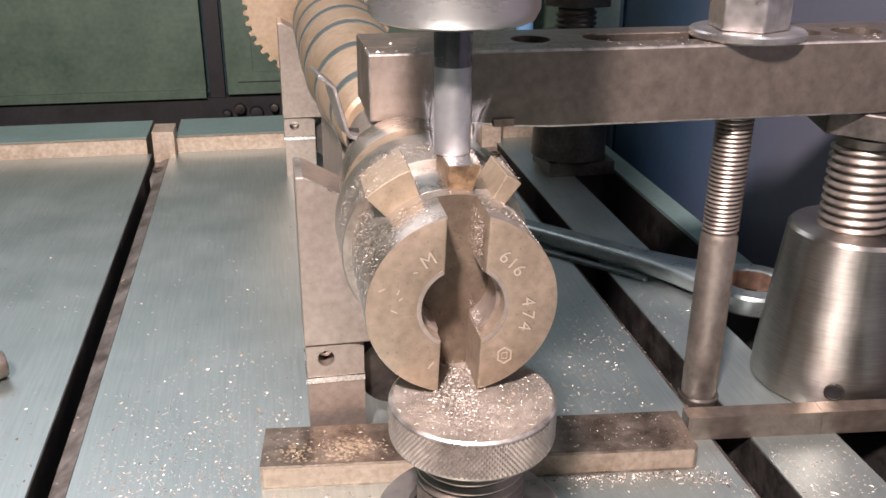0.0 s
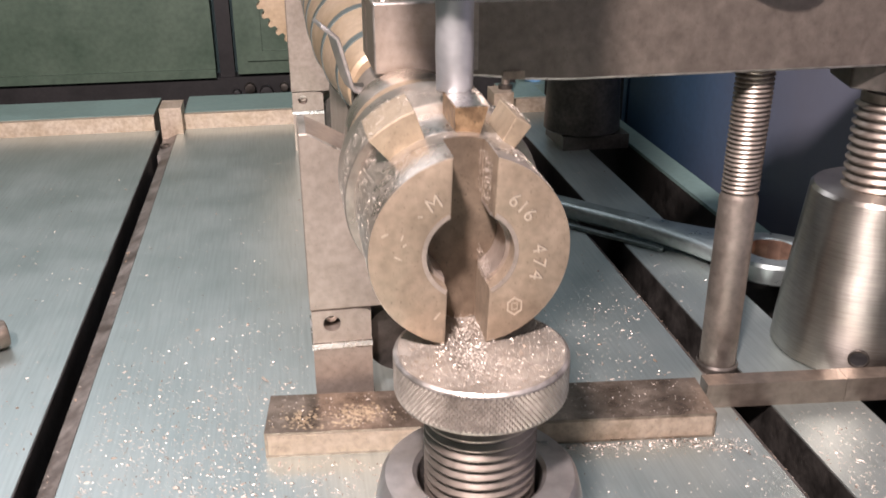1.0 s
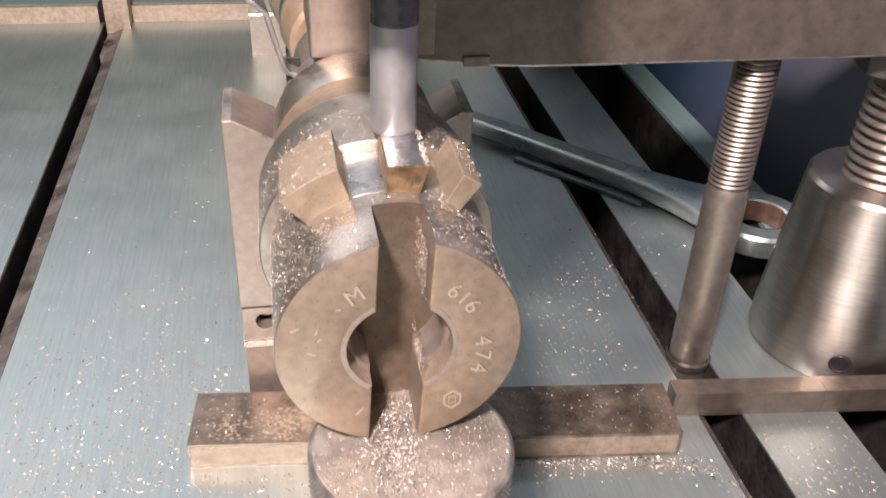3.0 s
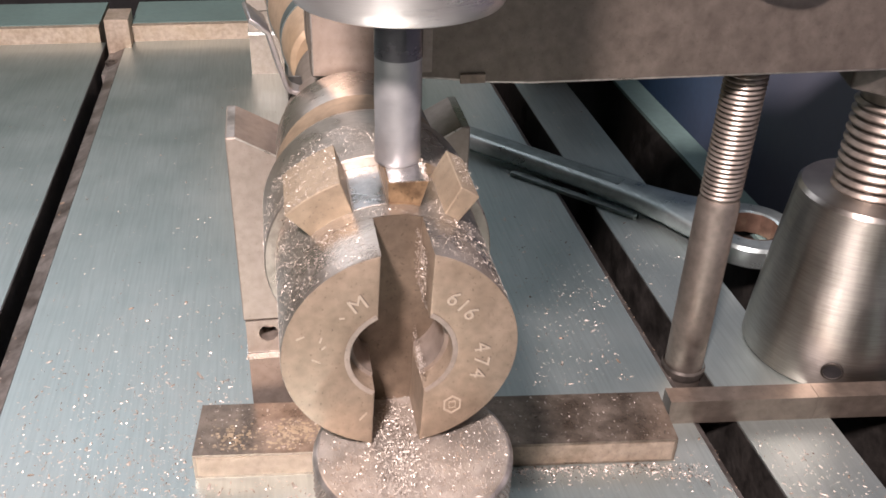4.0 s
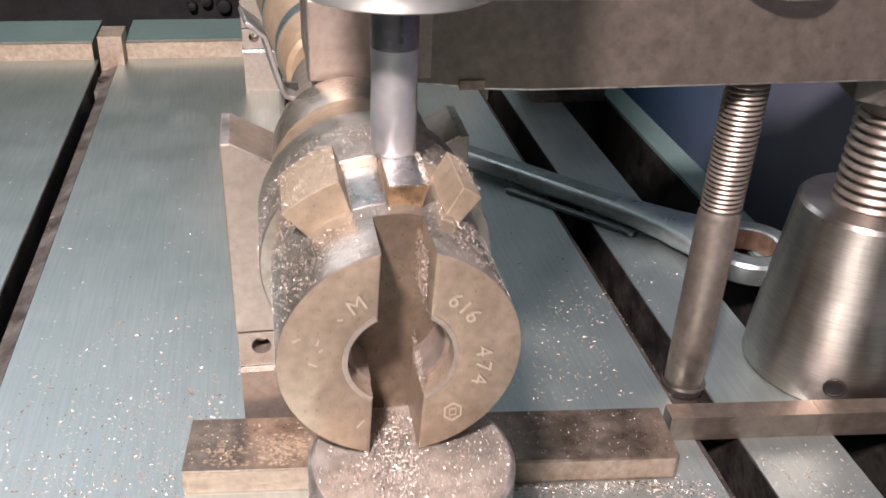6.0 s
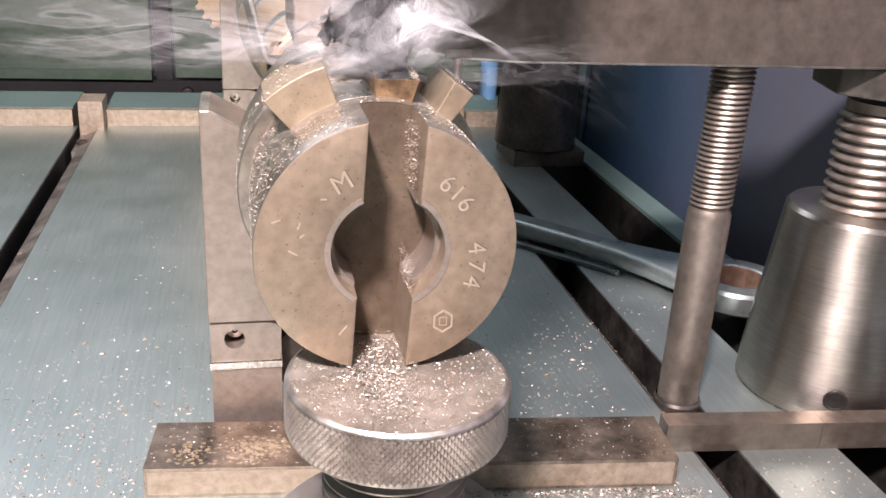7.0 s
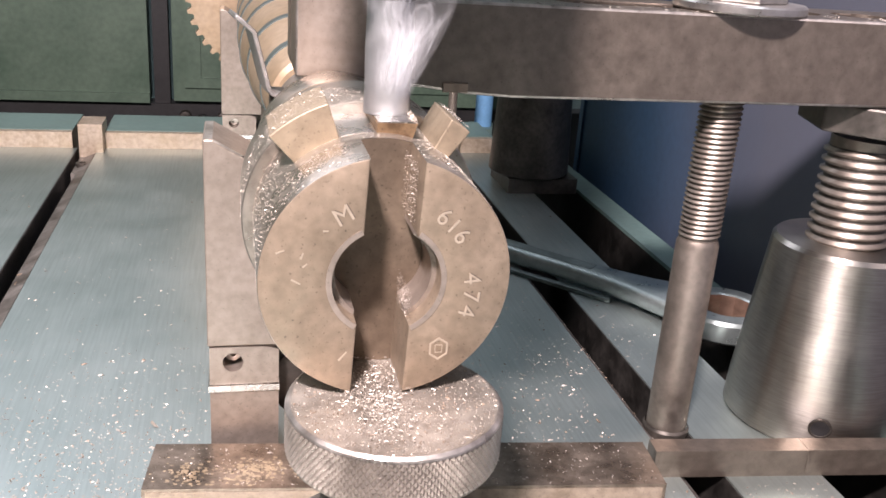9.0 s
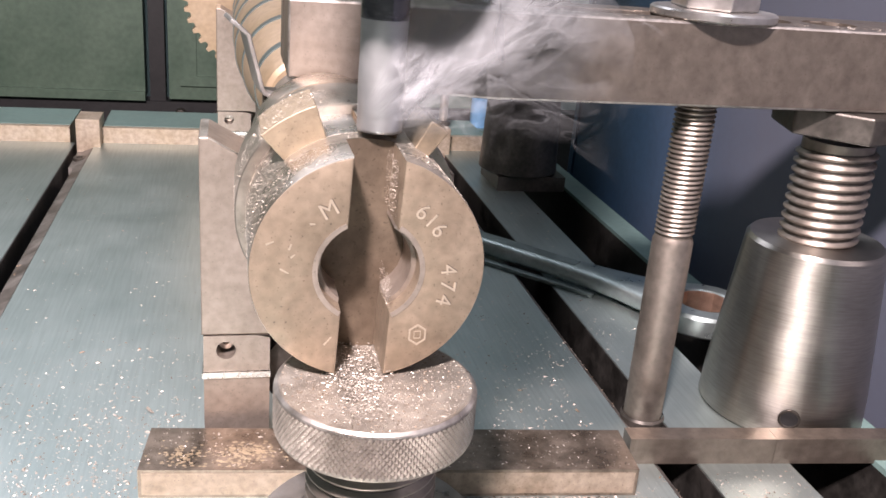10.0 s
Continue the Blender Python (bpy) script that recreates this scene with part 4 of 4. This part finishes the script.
# ---- smoke ----
def smoke_material():
    m = bpy.data.materials.new("thin_smoke")
    m.use_nodes = True
    n, l = m.node_tree.nodes, m.node_tree.links
    n.remove(n["Principled BSDF"])
    up = n.new("ShaderNodeCombineXYZ")
    up.inputs[0].default_value, up.inputs[1].default_value, up.inputs[2].default_value = -0.2, -0.55, 0.8
    front, back, both = n.new("ShaderNodeBsdfDiffuse"), n.new("ShaderNodeBsdfTranslucent"), n.new("ShaderNodeMixShader")
    for s in (front, back):
        s.inputs["Color"].default_value = (0.57, 0.58, 0.59, 1)
        l.new(up.outputs[0], s.inputs["Normal"])
    l.new(front.outputs[0], both.inputs[1])
    l.new(back.outputs[0], both.inputs[2])
    both.inputs["Fac"].default_value = 0.25
    clear, veil = n.new("ShaderNodeBsdfTransparent"), n.new("ShaderNodeMixShader")
    l.new(clear.outputs[0], veil.inputs[1])
    l.new(both.outputs[0], veil.inputs[2])
    l.new(veil.outputs[0], n["Material Output"].inputs["Surface"])
    tex = n.new("ShaderNodeTexNoise")
    tex.inputs["Scale"].default_value, tex.inputs["Detail"].default_value, tex.inputs["Distortion"].default_value = 1.0, 5, 1.5
    along, over, place = n.new("ShaderNodeAttribute"), n.new("ShaderNodeAttribute"), n.new("ShaderNodeCombineXYZ")
    along.attribute_name, over.attribute_name = "along", "over"
    l.new(along.outputs["Fac"], place.inputs[0])
    l.new(over.outputs["Fac"], place.inputs[1])
    l.new(place.outputs[0], tex.inputs["Vector"])
    at = n.new("ShaderNodeAttribute")
    at.attribute_name = "thinness"
    mr = n.new("ShaderNodeMapRange")
    mr.inputs["From Min"].default_value, mr.inputs["From Max"].default_value = 0.34, 0.74
    mr.inputs["To Min"].default_value, mr.inputs["To Max"].default_value = 0.03, 0.8
    # strands: thin bands where the swirl passes its mean
    off, ridge, strand, both_of = n.new("ShaderNodeMath"), n.new("ShaderNodeMath"), n.new("ShaderNodeMapRange"), n.new("ShaderNodeMath")
    off.operation, ridge.operation, both_of.operation = "SUBTRACT", "ABSOLUTE", "MULTIPLY_ADD"
    off.inputs[1].default_value = 0.52
    strand.inputs["From Min"].default_value, strand.inputs["From Max"].default_value = 0.0, 0.06
    strand.inputs["To Min"].default_value, strand.inputs["To Max"].default_value = 0.5, 0.0
    l.new(tex.outputs["Fac"], off.inputs[0])
    l.new(off.outputs[0], ridge.inputs[0])
    l.new(ridge.outputs[0], strand.inputs["Value"])
    l.new(tex.outputs["Fac"], mr.inputs["Value"])
    mu = n.new("ShaderNodeMath")
    mu.operation = "MULTIPLY"
    both_of.inputs[1].default_value = 0.7
    l.new(mr.outputs[0], both_of.inputs[0])
    l.new(strand.outputs[0], both_of.inputs[2])
    l.new(both_of.outputs[0], mu.inputs[0])
    l.new(at.outputs["Fac"], mu.inputs[1])
    # the thick heart of a cloud hides its strands
    heart, whole = n.new("ShaderNodeAttribute"), n.new("ShaderNodeMath")
    heart.attribute_name, whole.operation, whole.use_clamp = "heart", "ADD", True
    l.new(mu.outputs[0], whole.inputs[0])
    l.new(heart.outputs["Fac"], whole.inputs[1])
    l.new(whole.outputs[0], veil.inputs["Fac"])
    return m


SMOKE = smoke_material()


def wisp(seed, veils, reach, rise, spread, width, density, body=0.0):
    """A few curling veils of smoke that start at the origin. reach: their drift in x; rise: in z; cm. body: how thick the cloud is at heart."""
    rnd = random.Random(seed)
    verts, faces, thin, along, over, heart = [], [], [], [], [], []
    k, m = 30, 11
    for v in range(veils):
        p = Vector((rnd.gauss(0, 0.2), rnd.gauss(0, 0.2) - 1.6 * body, rnd.uniform(-0.1, 0.3)))
        goal = Vector((reach + rnd.gauss(0, spread), rnd.gauss(0, spread * 0.6), rise * rnd.uniform(0.5, 1.2)))
        off = Vector((rnd.uniform(0, 50), rnd.uniform(0, 50), rnd.uniform(0, 50)))
        w0, a, fine = width * rnd.uniform(0.6, 1.4), rnd.uniform(-0.6, 0.6), rnd.uniform(5, 9)
        side = Vector((goal.z, 0, -goal.x)).normalized()
        base = len(verts)
        for i in range(k):
            f = i / (k - 1)
            c = p + goal * f ** 1.1 + noise.noise_vector(off + Vector((f * 2.2, 0, 0))) * spread * 0.8 * f
            w = w0 * (0.22 + 1.2 * f)
            for s in range(m):
                g = 2 * s / (m - 1) - 1
                curl = noise.noise_vector(off + Vector((f * 4, g * 1.3, 5))) * 0.7 * w * f
                q = c + (side * math.cos(a) + Vector((0, 1, 0)) * math.sin(a)) * g * w + curl
                verts.append(q * CM)
                thin.append(density * max(0.0, 1 - g * g) ** 1.2 * min(1, f * 7) * (1 - f) ** 1.25)
                cloud = 0.7 + 0.7 * noise.noise(off + Vector((f * 3.0, g * 1.2, 9)))
                heart.append(0.62 * body * max(0.0, cloud) * max(0.0, 1 - g * g) ** 1.5 * min(1, 0.1 + f * 5) * (1 - f) ** 0.7)
                along.append(f * 3.6 + v * 7.3 + seed)
                over.append(g * fine * 0.32 + v * 3.1)
        for i in range(k - 1):
            for s in range(m - 1):
                q = base + m * i + s
                faces.append((q, q + 1, q + m + 1, q + m))
    me = bpy.data.meshes.new("smoke_wisp")
    me.from_pydata(verts, [], faces)
    for key, values in (("thinness", thin), ("along", along), ("over", over), ("heart", heart)):
        me.attributes.new(key, "FLOAT", "POINT").data.foreach_set("value", values)
    me.polygons.foreach_set("use_smooth", [True] * len(faces))
    me.materials.append(SMOKE)
    return tagged(new("smoke_wisp", me), "curling wisp of pale cutting smoke above the cutter", "smoke", "smoke from the cutter", "stuff")


PUFFS = [  # when it is fullest, veils, drift, rise, spread, width, density, body
    (0.0, 5, 0.3, 4.5, 0.5, 0.7, 0.6), (0.5, 4, 2.2, 2.4, 1.3, 1.0, 0.42), (0.5, 3, 4.4, -0.6, 1.4, 0.9, 0.25), (1.2, 5, -0.5, 5.0, 1.0, 1.0, 0.5), (1.6, 5, 1.8, 3.0, 1.3, 0.8, 0.5),
    (2.5, 4, -0.6, 1.0, 0.3, 0.6, 0.9), (2.85, 5, 0.6, 3.8, 1.2, 0.9, 0.6), (3.7, 5, 1.0, 4.0, 1.3, 0.9, 0.5), (4.5, 6, -2.2, 3.0, 1.3, 2.0, 0.7, 0.42), (4.5, 4, -5.5, 1.6, 2.2, 2.4, 0.6, 0.22), (4.5, 6, -1.3, 1.0, 0.5, 1.1, 0.5, 0.55),
    (5.3, 4, -3.0, 3.6, 1.6, 1.4, 0.25), (6.3, 5, 0.5, 4.0, 1.3, 1.0, 0.5), (7.0, 6, -0.3, 3.2, 1.0, 1.7, 0.7, 0.6), (7.0, 3, -6.0, 0.8, 1.5, 0.7, 0.6), (7.0, 3, 4.5, -0.4, 1.2, 0.5, 0.35), (7.0, 5, -0.8, 1.5, 0.5, 1.2, 0.4, 0.55), (7.5, 4, 4.0, 0.3, 1.8, 1.0, 0.4), (8.35, 5, -0.6, 3.0, 0.7, 1.2, 0.5, 0.12),
    (9.0, 5, 1.1, 4.8, 0.6, 0.9, 0.5, 0.22), (9.5, 6, -0.5, 4.2, 0.8, 1.5, 0.6, 0.5), (9.5, 4, 1.0, 4.0, 0.6, 1.2, 0.5, 0.3), (9.5, 4, -4.6, 2.6, 2.0, 1.5, 0.5, 0.2), (9.5, 2, 4.0, 0.4, 1.6, 1.2, 0.25), (10.0, 6, 3.2, 3.2, 1.4, 1.8, 0.5, 0.35), (10.0, 3, 6.0, 0.6, 2.0, 1.5, 0.28),
]


def smoke():
    made = []
    for i, (t, n, dx, up, sp, wd, de, *body) in enumerate(PUFFS):
        made.append((t, wisp(40 + i, n, dx, up, sp, wd, de, *body)))
    return made


SMOKES = smoke()


# ---- what moves ----
def motions():
    bpy.context.view_layer.update()
    for ob, *_ in MOVING:
        m = ob.matrix_world.copy()
        walk(ob, [(t, Matrix.Translation((0, d * CM, 0)) @ m) for t, d in TRAVEL])
    # a wisp waits out of sight under the table, comes up at the cut, hangs there and drifts away upwards
    for i, (t, ob) in enumerate(SMOKES):
        rows = []
        if t > 0.3:
            rows += [(0.0, (0, 6, -45.0)), (t - 0.2, (0, 6, -40.0)), (t - 0.1, (0, 0.1, -0.3))]
        rows.append((t, (0, -0.1, 0.05)))
        if t < 9.9:
            rows.append((t + 0.1, (0.1, 0.2, 0.6)))
        if t < 9.6:
            rows += [(t + 0.3, (0.6, 12.0, 30.0)), (10.0, (0.6, 40.0, 90.0))]
        walk(ob, [(a, pose((SPX + x) * CM, (SPY + y) * CM, (TIP - 0.1 + z) * CM)) for a, (x, y, z) in rows])
    def level(t):
        for (a, p), (b, q) in zip(LEVEL, LEVEL[1:]):
            if t <= b:
                return p + (q - p) * (t - a) / (b - a)
        return LEVEL[-1][1]
    # the cutter goes lower with every pass, and what stands of the tooth with it
    walk(SPINDLE, [(k * 0.05, pose(SPX * CM, SPY * CM, (level(k * 0.05) + 0.01) * CM, 0, 0, -80 * k)) for k in range(201)])
    for tooth in MILLED:
        walk(tooth, [(t, pose(0, 0, (z - LEVEL[0][1]) * CM)) for t, z in LEVEL])


motions()
